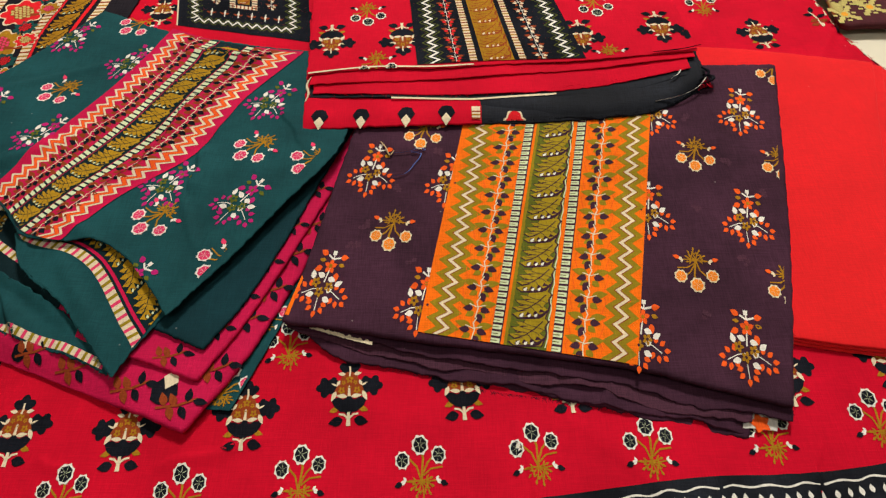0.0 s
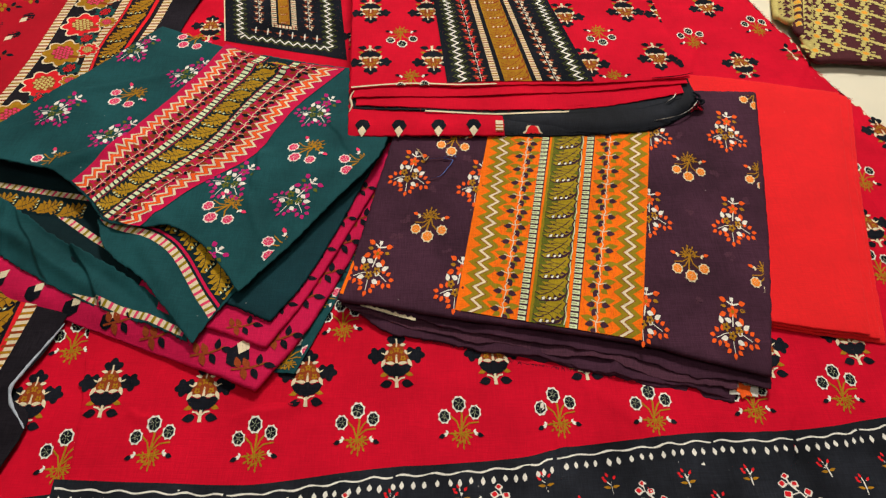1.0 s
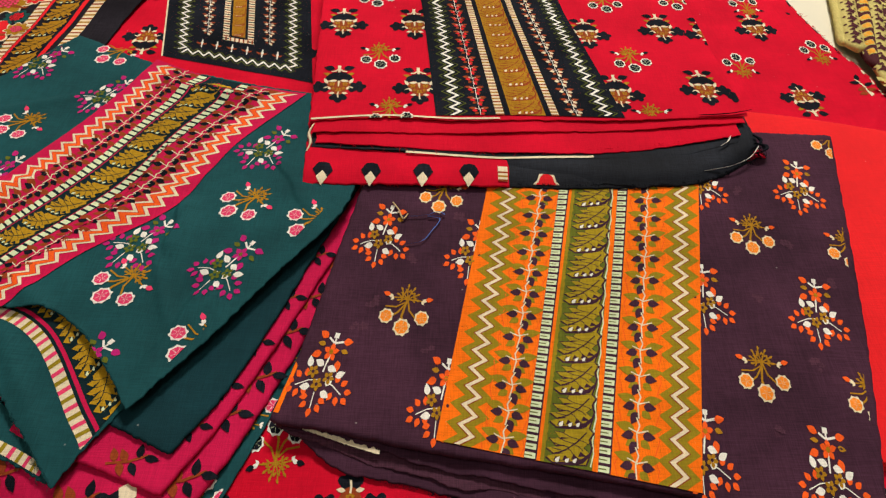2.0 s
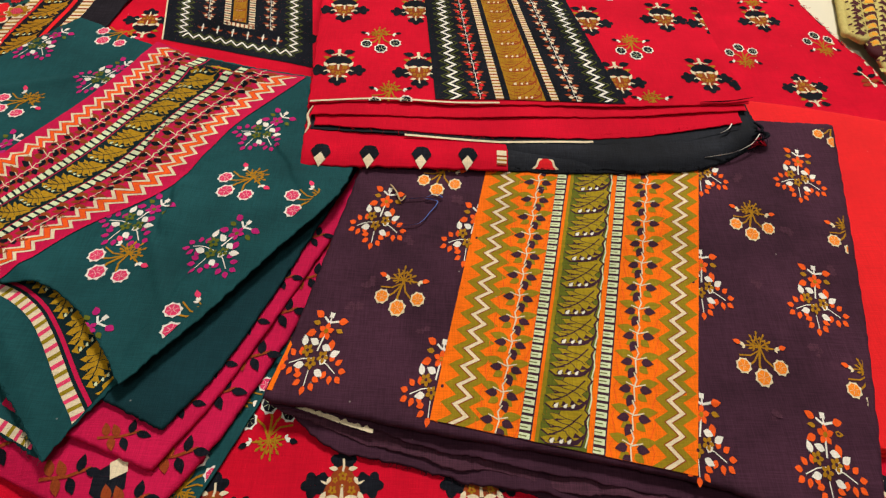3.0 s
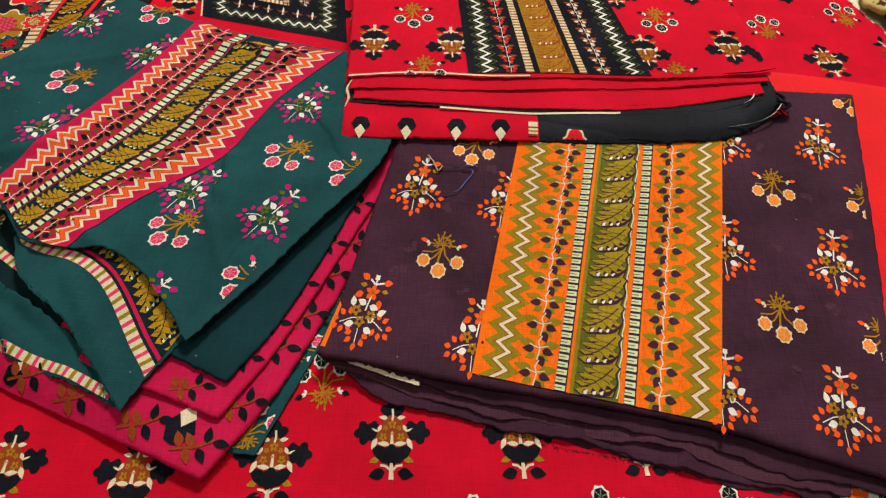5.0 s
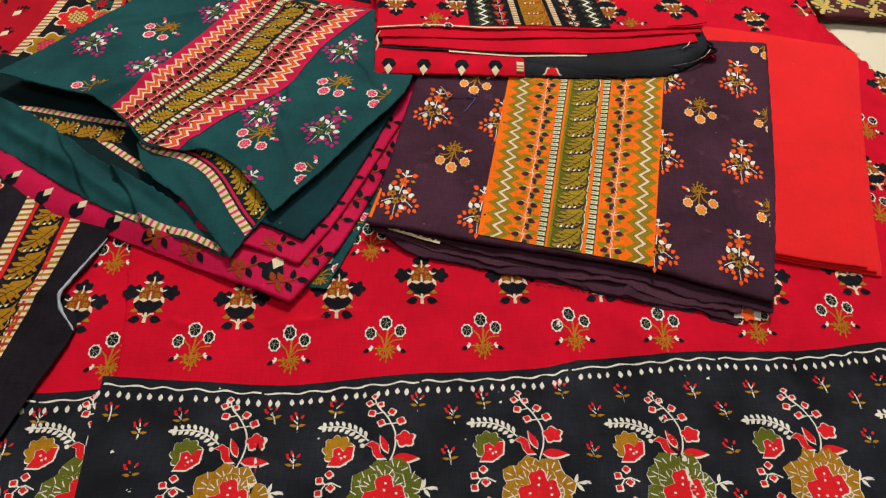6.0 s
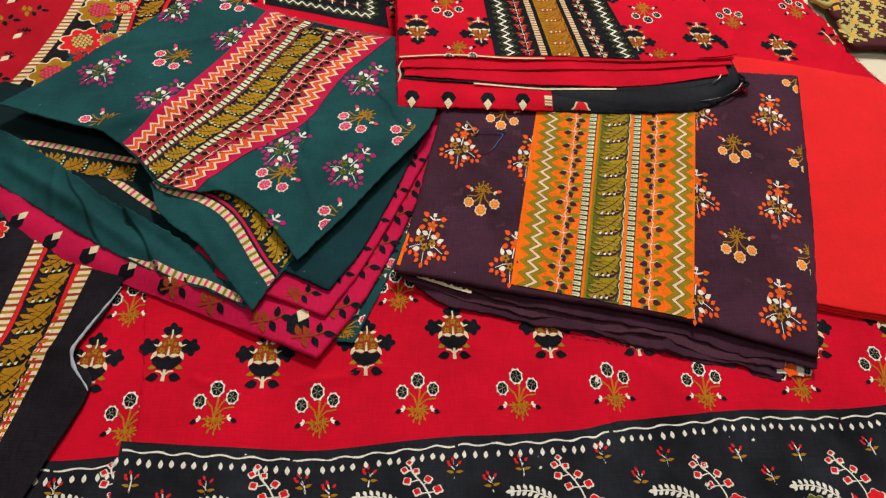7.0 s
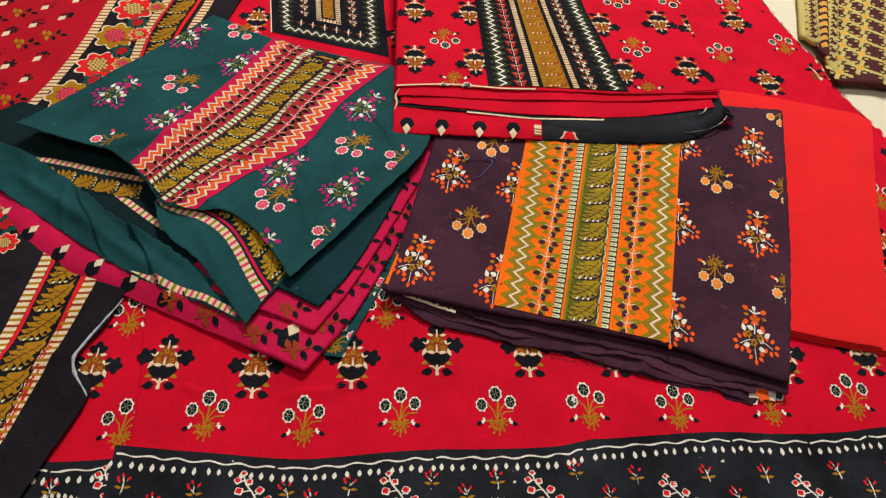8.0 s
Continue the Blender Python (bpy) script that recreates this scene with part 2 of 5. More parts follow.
def pieces(pts, size):
    xs, ys = [q[0] for q in pts], [q[1] for q in pts]
    w, t = max(xs) - min(xs), max(ys) - min(ys)
    if max(w, t) <= size:
        return [pts]
    axis, value = (0, (max(xs) + min(xs)) / 2) if w > t else (1, (max(ys) + min(ys)) / 2)
    out = []
    for keep in (1, -1):
        q = half(pts, axis, value, keep)
        if len(q) > 2:
            out += pieces(q, size)
    return out


LIFT = 0.00030
STEP = 0.00009


def press(name, ink, to_xy, height, parent, fence=None, lift=0.0, label="", jitter=0.00012):
    """Lay a print on the cloth whose surface is height(x, y)."""
    verts, faces, index, mats, known = [], [], [], [], {}
    for pts, mat, layer in ink.shapes:
        ps = [to_xy(x, y) for x, y in pts]
        if fence:
            ps = cut(ps, fence)
            if not ps:
                continue
        area = sum(a[0] * b[1] - b[0] * a[1] for a, b in zip(ps, ps[1:] + ps[:1]))
        if area < 0:
            ps = ps[::-1]
        if mat not in mats:
            mats.append(mat)
        for small in pieces(ps, 0.0042):
            face = []
            for x, y in small:
                key = (round(x, 6), round(y, 6), layer)
                if key not in known:
                    known[key] = len(verts)
                    e = jitter * noise.noise((x * 900, y * 900, 1.0))
                    verts.append((x + e, y - e, height(x, y) + LIFT + STEP * layer + lift))
                if known[key] not in face:
                    face.append(known[key])
            if len(face) > 2:
                faces.append(tuple(face))
                index.append(mats.index(mat))
    if not faces:
        return None
    return part(name, verts, faces, mats, parent, index, label=label)


def at_spot(x, y, size, angle, aspect=1.0):
    """From a motif's own plane (height about 1, up along y) to the cloth; its up points along angle (degrees)."""
    a = radians(angle - 90)
    c, s = math.cos(a) * size, math.sin(a) * size
    return lambda u, v: (x + c * u * aspect - s * v, y + s * u * aspect + c * v)


# ---- motifs, about one unit high ----
def eye_flower(ink, x, y, r, ring, heart, spoke, layer=2):
    ink.add(disc(x, y, r, 16, 0.09), ring, layer)
    ink.add(disc(x, y, r * 0.78, 14, 0.05), heart, layer + 1)
    for k in range(6):
        a = 2 * math.pi * k / 6 + 0.3
        ink.line([(x + 0.12 * r * math.cos(a), y + 0.12 * r * math.sin(a)), (x + 0.66 * r * math.cos(a), y + 0.66 * r * math.sin(a))], r * 0.036, spoke, layer + 2)


def sprig(ring, heart, spoke, stem, bud, bud_tip):
    ink = Ink()
    for k, (a, q) in enumerate(((248, 0.27), (278, 0.30), (310, 0.27), (212, 0.24), (340, 0.24), (180, 0.22), (12, 0.20))):
        c, s = math.cos(radians(a)), math.sin(radians(a))
        ink.line([(0.0, -0.2), (0.55 * q * c + 0.02, -0.2 + 0.5 * q * s), (q * c, -0.2 + q * s)], 0.026, stem, 0)
        ink.add(petal(0.5 * q * c, -0.2 + 0.5 * q * s, 0.095, 0.036, a + 42), stem, 1), ink.add(petal(0.45 * q * c, -0.2 + 0.45 * q * s, 0.09, 0.034, a - 42), stem, 1)
        ink.add(petal(0.8 * q * c, -0.2 + 0.8 * q * s, 0.08, 0.045, a), stem, 1)
    ink.line([(0, -0.25), (0.03, 0.0), (0.05, 0.15), (0.0, 0.32)], 0.042, stem, 1)
    ink.line([(0.0, -0.2), (-0.08, 0.02), (-0.22, 0.14), (-0.34, 0.12)], 0.034, stem, 1)
    ink.line([(0.03, -0.1), (0.14, 0.08), (0.28, 0.2)], 0.034, stem, 1)
    ink.line([(0.05, -0.12), (0.2, -0.02), (0.42, 0.0)], 0.028, stem, 1)
    for x, y, r in ((0.0, 0.36, 0.165), (-0.36, 0.13, 0.145), (0.36, 0.19, 0.145)):
        eye_flower(ink, x, y, r, ring, heart, spoke)
    for sx in (-1, 1):
        ink.line([(0.12 * sx, -0.22), (0.3 * sx, -0.2)], 0.024, stem, 1)
        ink.add(petal(0.3 * sx, -0.2, 0.13, 0.075, 90 - sx * 110), bud, 2)
        ink.add(petal(0.37 * sx, -0.23, 0.16, 0.095, 90 - sx * 105), bud_tip, 3)
        ink.add(petal(0.29 * sx, -0.2, 0.09, 0.05, 90 - sx * 40), bud, 2)
    return ink


def five(ink, x, y, r, mat, layer, turn=90, line=None):
    for k in range(5):
        ink.add(petal(x, y, r, r * 0.62, turn + 72 * k, 5, 1.2), mat, layer)
    if line:
        ink.add(disc(x, y, r * 0.26, 8), line, layer + 1)


def cluster(hot, gold, pale, dark):
    """A diamond-shaped spray: a flower on top, white leaves, gold flowers, sprays of hot buds at the rim."""
    ink = Ink()
    ink.line([(0, 0.50), (0.01, 0.36), (-0.01, 0.12), (-0.02, -0.02)], 0.026, pale, 0)
    ink.line([(-0.10, 0.44), (0, 0.38), (0.14, 0.42)], 0.030, pale, 0)
    ink.add(disc(0.0, 0.49, 0.045, 8, 0.2), pale, 0)
    five(ink, 0.0, 0.25, 0.13, hot, 2, 90, gold)
    for x, y, a in ((-0.13, 0.44, 155), (0.14, 0.42, 10), (-0.15, 0.22, 205), (0.15, 0.16, -75)):
        ink.add(petal(x, y, 0.160, 0.105, a), hot, 1)
    for x, y, a in ((-0.13, 0.34, 178), (0.15, 0.30, -12)):
        ink.add(petal(x, y, 0.13, 0.075, a), gold, 1)
    for x, y, a in ((-0.04, 0.06, 162), (0.03, 0.05, -12), (0.10, -0.20, 70), (-0.14, -0.24, 195), (0.05, -0.28, -20), (0.20, -0.06, 35), (-0.24, 0.0, 110)):
        ink.add(petal(x, y, 0.160, 0.100, a), pale, 2)
    for x, y in ((-0.17, -0.05), (0.10, -0.09), (-0.05, -0.20)):
        five(ink, x, y, 0.095, gold, 3, 70, dark)
    for s in (-1, 1):
        ink.line([(0.06 * s, -0.14), (0.20 * s, -0.17), (0.37 * s, -0.26)], 0.014, pale, 1)
        for k, (u, v, a) in enumerate(((0.24, -0.13, 75), (0.33, -0.15, 40), (0.41, -0.22, 5), (0.40, -0.30, -35), (0.31, -0.30, -75), (0.23, -0.26, -110))):
            ink.add(petal(u * s, v, 0.122, 0.084, a if s > 0 else 180 - a), hot, 1)
    ink.line([(-0.04, -0.3), (-0.02, -0.5)], 0.014, pale, 1)
    for u, v, a in ((-0.12, -0.36, 200), (0.06, -0.37, -20), (-0.10, -0.44, 220), (0.05, -0.45, -45), (-0.02, -0.50, 270)):
        ink.add(petal(u, v, 0.122, 0.084, a), hot, 1)
    return ink


def bold_flower(black, rust, gold, pale):
    """The large upright motif: three black tufts, a rust body with gold flowers, a black cup and white leaves."""
    ink = Ink()
    for x, y, turn, r in ((0.0, 0.37, 90, 0.165), (-0.39, 0.10, 185, 0.155), (0.39, 0.10, -5, 0.155)):
        ink.add(lobed(x, y, r, 5, 0.26, radians(turn), squash=0.92), black, 0)
    for sx in (-1, 1):
        ink.add(lobed(0.27 * sx, 0.14, 0.10, 4, 0.2), black, 0)
    ink.add([(0.0, 0.33), (0.09, 0.30), (0.17, 0.18), (0.25, 0.02), (0.20, -0.05), (0.0, -0.07), (-0.20, -0.05), (-0.25, 0.02), (-0.17, 0.18), (-0.09, 0.30)], rust, 1)
    for x, y, r in ((0, 0.20, 0.068), (-0.13, 0.03, 0.064), (0.13, 0.03, 0.064), (0.0, 0.07, 0.04), (-0.10, 0.15, 0.04), (0.10, 0.15, 0.04)):
        five(ink, x, y, r, gold, 2, 90 + 300 * x, rust)
    for sx in (-1, 1):
        for x, y, q, w, a in ((0.07, 0.28, 0.13, 0.060, 8), (0.16, 0.19, 0.11, 0.055, -58), (0.20, 0.10, 0.12, 0.028, 25), (0.22, 0.02, 0.17, 0.075, -62), (0.03, -0.065, 0.19, 0.065, 6)):
            ink.add(petal(x * sx, y, q, w, a if sx > 0 else 180 - a), pale, 3)
    ink.line([(0, 0.40), (0.01, 0.32), (0, 0.26)], 0.030, pale, 3)
    ink.add([(-0.010, 0.10), (0.010, 0.10), (0.028, -0.06), (-0.028, -0.06)], pale, 3)
    ink.add(lobed(0.0, -0.20, 0.165, 6, 0.22, radians(90), squash=0.78), black, 2)
    for sx in (-1, 1):
        ink.add(petal(0.05 * sx, -0.24, 0.30, 0.17, 90 - 58 * sx, 6), black, 2)
        ink.add(petal(0.16 * sx, -0.23, 0.17, 0.085, 90 - 108 * sx), gold, 1)
        ink.line([(0, -0.40), (0.08 * sx, -0.335), (0.15 * sx, -0.325)], 0.030, pale, 3)
        ink.add(petal(0.09 * sx, -0.41, 0.24, 0.145, 90 - 100 * sx, 6), black, 2)
    ink.add([(-0.022, -0.30), (0.022, -0.30), (0.036, -0.50), (-0.036, -0.50)], pale, 3)
    return ink


def twiglet(pale, hot, gold):
    """A small sprig: three red buds on a pale stalk and two low ochre leaves."""
    ink = Ink()
    ink.line([(0.03, -0.5), (0.02, -0.2), (-0.02, 0.06), (-0.12, 0.36)], 0.065, pale, 0)
    ink.line([(0.0, -0.12), (-0.2, 0.06)], 0.05, pale, 0), ink.line([(0.0, -0.02), (0.16, 0.2)], 0.05, pale, 0)
    for x, y, a, q in ((-0.1, 0.26, 112, 0.24), (-0.18, 0.03, 140, 0.24), (-0.26, 0.2, 150, 0.16), (0.13, 0.14, 55, 0.24)):
        ink.add(petal(x, y, q, 0.13, a), hot, 1)
    for x, y, a in ((0.04, -0.22, 12), (-0.02, -0.24, 172)):
        ink.add(petal(x, y, 0.36, 0.14, a), gold, 1)
    return ink


def bouquet(big, seed=0):
    """The large border flower with its spike, feather and side bloom, drawn in metres round the big bloom's middle."""
    ink = Ink()
    rng = random.Random(seed)

    def edged(pts, mat, layer, cx, cy, inset=0.0011):
        """A shape with a pale rim, which is wider below."""
        ink.add(pts, WHITE, layer)
        r = max(math.dist(p, (cx, cy)) for p in pts)
        k = 1 - inset / r
        ink.add([(cx + (x - cx) * k - 0.0002, cy + (y - cy) * k + 0.0004) for x, y in pts], mat, layer + 1)

    def bud(x, y, r, turn):
        edged(lobed(x, y, 0.92 * r, 4, 0.2, turn, 16, 0.9), SCARLET, 1, x, y, 0.0010)

    spike = [(0.004, 0.020), (0.0080, 0.030), (0.0085, 0.042), (0.003, 0.054), (-0.0035, 0.062), (-0.0055, 0.069)]
    ink.line([along(spike, k / 14) for k in range(15)], 0.0011, WHITE, 1)
    for x, y, r, t in ((-0.0055, 0.0690, 0.0026, 0.30), (-0.0090, 0.0640, 0.0030, 0.90), (-0.0010, 0.0630, 0.0028, 0.80), (-0.0075, 0.0565, 0.0034, 0.74), (0.0068, 0.0570, 0.0034, 0.66), (-0.0010, 0.0490, 0.0034, 0.55), (0.0130, 0.0500, 0.0038, 0.55)):
        c = along(spike, t if y < 0.068 else 1.0)
        ink.line([c, (x, y - 0.001)], 0.0008, WHITE, 1)
        bud(x, y, r, 5 * t)
    edged(lobed(0.0155, 0.0365, 0.0070, 5, 0.24, 0.4, 20, 0.85), SCARLET, 1, 0.0155, 0.0365)
    for x, y, q, w, a in ((0.006, 0.0235, 0.0185, 0.0062, -4), (0.0035, 0.0270, 0.0140, 0.0046, 112)):
        ink.add(petal(x, y - 0.0006, q + 0.0012, w + 0.0010, a), WHITE, 1), ink.add(petal(x, y + 0.0004, q, w, a), SCARLET, 2)
    neck = [(-0.0130, 0.0335), (-0.0075, 0.0365), (-0.0025, 0.0335), (-0.0015, 0.0270), (0.0025, 0.0225), (-0.0040, 0.0225), (-0.0070, 0.0265), (-0.0080, 0.0315)]
    edged(neck, SCARLET, 1, -0.004, 0.029)
    ink.add(disc(-0.0142, 0.0330, 0.0017, 8), WHITE, 3)
    feather = [(-0.010, 0.0365), (-0.018, 0.0430), (-0.029, 0.0470), (-0.042, 0.0470)]
    ink.line([along(feather, k / 8) for k in range(9)], 0.0010, WHITE, 1)
    for k in range(8):
        x, y = along(feather, 0.06 + 0.86 * k / 7)
        for sx in (-1, 1):
            ink.add(petal(x, y, 0.0062 * (1 - 0.04 * k), 0.0026, 148 + 4 * k - sx * 52, 5, 1.3), WHITE, 1)
    ink.add(petal(-0.0385, 0.0470, 0.0070, 0.0030, 182, 5, 1.2), WHITE, 1)
    other = MOSS if big is OCHRE else OCHRE
    edged(lobed(-0.0305, 0.0300, 0.0105, 9, 0.16, 0.3, 36), other, 1, -0.0305, 0.0300, 0.0007)
    cup = [(-0.0385, 0.0185), (-0.0290, 0.0180), (-0.0205, 0.0235), (-0.0190, 0.0330), (-0.0235, 0.0330), (-0.0265, 0.0290), (-0.0300, 0.0325), (-0.0345, 0.0310), (-0.0345, 0.0255)]
    edged(cup, SCARLET, 3, -0.028, 0.0255, 0.0013)
    for x, y in ((-0.0300, 0.0275), (-0.0285, 0.0245), (-0.0262, 0.0255)):
        ink.add(disc(x, y, 0.0009, 6), WHITE, 5)
    # the big bloom: two rings of notched petals with pale rims and veins
    for ring, (count, reach, wide, layer) in enumerate(((8, 0.0270, 0.0180, 1), (7, 0.0190, 0.0130, 4))):
        for k in range(count):
            a = 360 * k / count + 25 * ring + 12 + rng.uniform(-9, 9)
            q, w = reach * rng.uniform(0.90, 1.08), wide * rng.uniform(0.9, 1.15)
            pts = petal(0.0, -0.002, q, w, a, 8, 1.75)
            pts = [(x + 0.0009 * rng.uniform(-1, 1), y + 0.0009 * rng.uniform(-1, 1)) for x, y in pts]
            c, d = math.cos(radians(a)), math.sin(radians(a))
            edged(pts, big, layer, 0.62 * q * c, -0.002 + 0.62 * q * d, 0.0009)
            for e in (-14, 3, 15):
                u, v = math.cos(radians(a + e)), math.sin(radians(a + e))
                f = rng.uniform(0.80, 0.92) * q
                ink.line([(f * u, -0.002 + f * v), ((f - 0.004) * math.cos(radians(a + 0.6 * e)), -0.002 + (f - 0.004) * math.sin(radians(a + 0.6 * e)))], 0.0007, WHITE, layer + 2)
    for x, y, r in ((0.0010, 0.0040, 0.0068), (-0.0070, -0.0060, 0.0072), (0.0085, -0.0030, 0.0066), (0.0005, -0.0080, 0.0080)):
        edged(lobed(x, y, r, 4, 0.22, 3 * x + 1, 16, 1.2), SCARLET, 7, x, y, 0.0007)
    for k in range(8):
        ink.add(disc((0.0015, 0.0005, 0.0085, 0.0085, -0.0060, -0.0080, -0.0020, 0.0040)[k], (0.0060, 0.0015, -0.0010, -0.0055, -0.0040, -0.0085, -0.0090, -0.0095)[k], 0.0009, 6), WHITE, 10)
    for x, y in ((-0.0360, 0.0135), (-0.0425, 0.0095), (-0.0350, 0.0045), (-0.0430, 0.0010), (-0.0340, -0.0080), (-0.0300, -0.0130)):
        bud(x, y, 0.0033, x * 90)
    ink.line([(-0.0425, 0.0095), (-0.0385, 0.0070), (-0.0345, 0.0080), (-0.0285, 0.0050)], 0.0009, WHITE, 1)
    ink.line([(-0.0430, 0.0010), (-0.0385, 0.0070)], 0.0009, WHITE, 1)
    ink.line([(0.022, 0.000), (0.030, 0.0022), (0.036, 0.0008)], 0.0010, WHITE, 1)
    for x, a in ((0.026, 70), (0.029, 5), (0.027, -55)):
        ink.add(petal(x, 0.0015, 0.0072, 0.0026, a), WHITE, 1)
    return ink


# ---- strips of a band: across is x, along is y, in metres ----
def zigzag(ink, x, amp, period, length, w, mat, layer, start=0.0):
    n = int((length - start) / period * 2)
    h = 0.5 * w * math.hypot(2 * amp, period / 2) / (period / 2)
    for k in range(n):
        a, c = (amp, -amp) if k % 2 else (-amp, amp)
        y0, y1 = start + k * period / 2, start + (k + 1) * period / 2
        ink.add([(x + a - h, y0), (x + a + h, y0), (x + c + h, y1), (x + c - h, y1)], mat, layer)


def rope(ink, x0, x1, length, period, ground, pale, inner, start=0.0, slant=0.0):
    """Pale dashes on a dark strip, each with a coloured tongue."""
    ink.rect(x0, start, x1, length, ground, 1, 0.008)
    for k in range(int((length - start) / period)):
        y = start + k * period
        e = (x1 - x0) * 0.06
        ink.add([(x0 + 0.3 * e, y + 0.08 * period), (x1 - 2 * e, y + 0.08 * period + slant), (x1 - 2 * e, y + 0.74 * period + slant), (x0 + 0.3 * e, y + 0.74 * period)], pale, 2)
        if inner:
            ink.add([(x0 + 0.3 * e, y + 0.34 * period), (x1 - 6 * e, y + 0.34 * period + slant), (x1 - 6 * e, y + 0.47 * period + slant), (x0 + 0.3 * e, y + 0.47 * period)], inner, 3)


def barred(ink, x0, x1, length, period, pale, bars, start=0.0, slant=0.0025):
    """A pale strip crossed by slanting bars of the colours in turn."""
    ink.rect(x0, start, x1, length, pale, 1, 0.008)
    for k in range(int((length - start) / period)):
        y = start + k * period
        ink.add([(x0, y), (x1, y + slant), (x1, y + slant + 0.42 * period), (x0, y + 0.42 * period)], bars[k % len(bars)], 2)


def vine(ink, x, length, period, stem, leaf, berry, size, start=0.0, flip=1):
    n = int((length - start) / period)
    for k in range(n):
        y = start + k * period
        ink.line([(x, y), (x + 0.10 * size * flip, y + 0.45 * period), (x - 0.06 * size * flip, y + 0.75 * period), (x + 0.14 * size * flip, y + period)], size * 0.085, stem, 4)
        for s in (-1, 1):
            ink.line([(x, y + 0.50 * period), (x + s * 0.6 * size, y + 0.62 * period)], size * 0.08, stem, 4)
            ink.add(petal(x + s * 0.22 * size, y + 0.60 * period, size * 1.25, size * 0.62, 90 - s * 78, 6, 0.8), leaf, 2)
            ink.add(petal(x + s * 0.18 * size, y + 0.26 * period, size * 0.72, size * 0.52, 90 - s * 125, 5, 0.7), leaf, 2)
            ink.add(petal(x + s * 0.28 * size, y + 0.44 * period, size * 0.80, size * 0.56, 90 - s * (100 + 6 * flip * s), 6, 0.7), berry, 3)
        ink.add(petal(x + 0.12 * size * flip, y + 0.20 * period, size * 0.85, size * 0.58, -90 + 24 * flip, 6, 0.7), berry, 3)


def acanthus(ink, x0, x1, length, period, ground, leaf, dark, pale, start=0.0, rim=None):
    """Curling leaves along a strip: a full plume, notched at its sides, with a dark turn, pale teeth and veins for each leaf."""
    w = x1 - x0
    c = (x0 + x1) / 2
    ink.rect(x0, start, x1, length, ground, 1, 0.008)
    n = int((length - start) / period)
    for k in range(n):
        y = start + k * period

        def at(u, v):
            return c + u * w, y + v * period
        body = [(-0.30, 0.02), (-0.46, 0.16), (-0.29, 0.26), (-0.47, 0.40), (-0.25, 0.48), (-0.43, 0.66), (-0.19, 0.70), (-0.34, 0.88), (-0.14, 0.88), (-0.12, 0.99), (0.36, 1.12), (0.47, 0.98), (0.43, 0.78), (0.28, 0.56), (0.42, 0.44), (0.38, 0.22), (0.36, 0.12)]
        ink.add([at(1.07 * u, v + (0.02 if v > 0.5 else -0.03)) for u, v in body], dark, 2)
        ink.add([at(u, v) for u, v in body], leaf, 3)
        ink.line([at(-0.30, 0.26), at(-0.08, 0.42), at(0.14, 0.68), at(0.32, 0.98)], w * 0.028, dark, 4)
        for u, v, du, dv in ((-0.12, 0.39, -0.24, 0.03), (0.0, 0.51, -0.34, 0.05), (0.10, 0.63, -0.36, 0.10), (0.19, 0.77, -0.34, 0.10), (-0.04, 0.46, 0.12, -0.12), (0.08, 0.60, 0.20, -0.12), (0.18, 0.75, 0.20, -0.08)):
            ink.line([at(u, v), at(u + 0.55 * du, v + 0.25 * dv), at(u + du, v + dv)], w * 0.015, dark, 4)
        for u, v in ((-0.30, 0.26), (-0.26, 0.48), (-0.20, 0.70)):
            ink.add([at(u - 0.02, v - 0.02), at(u + 0.20, v + 0.07), at(u, v + 0.05)], dark, 4)
        turn = [(-0.34, -0.02), (-0.14, 0.00), (0.10, 0.04), (0.30, 0.14), (0.44, 0.38)]
        thick = (0.04, 0.08, 0.11, 0.13, 0.08)
        ink.add([at(u, v) for u, v in turn] + [at(u - 0.02, v + thick[i]) for i, (u, v) in reversed(list(enumerate(turn)))], dark, 4)
        for u, v, r in ((-0.22, 0.05, 0.10), (-0.04, 0.10, 0.12), (0.14, 0.17, 0.12), (0.28, 0.28, 0.10)):
            ink.add([at(u - 0.09, v + 0.02), at(u + 0.09, v + 0.06), at(u - 0.05, v + 0.06 + r)], dark, 4)
        ink.line([at(0.42, 0.36), at(0.46, 0.60), at(0.40, 0.80), at(0.48, 1.02)], w * 0.040, dark, 4)
        for u, v, s in ((-0.26, 0.05, 0.14), (-0.06, 0.08, 0.12), (0.10, 0.11, 0.12)):
            ink.add(petal(*at(u, v), s * w, 0.6 * s * w, 58, 5, 0.6), pale, 5)
        if rim:
            ink.line([at(0.46, 0.1), at(0.50, 0.45), at(0.46, 0.8), at(0.48, 1.1)], w * 0.03, rim, 3)


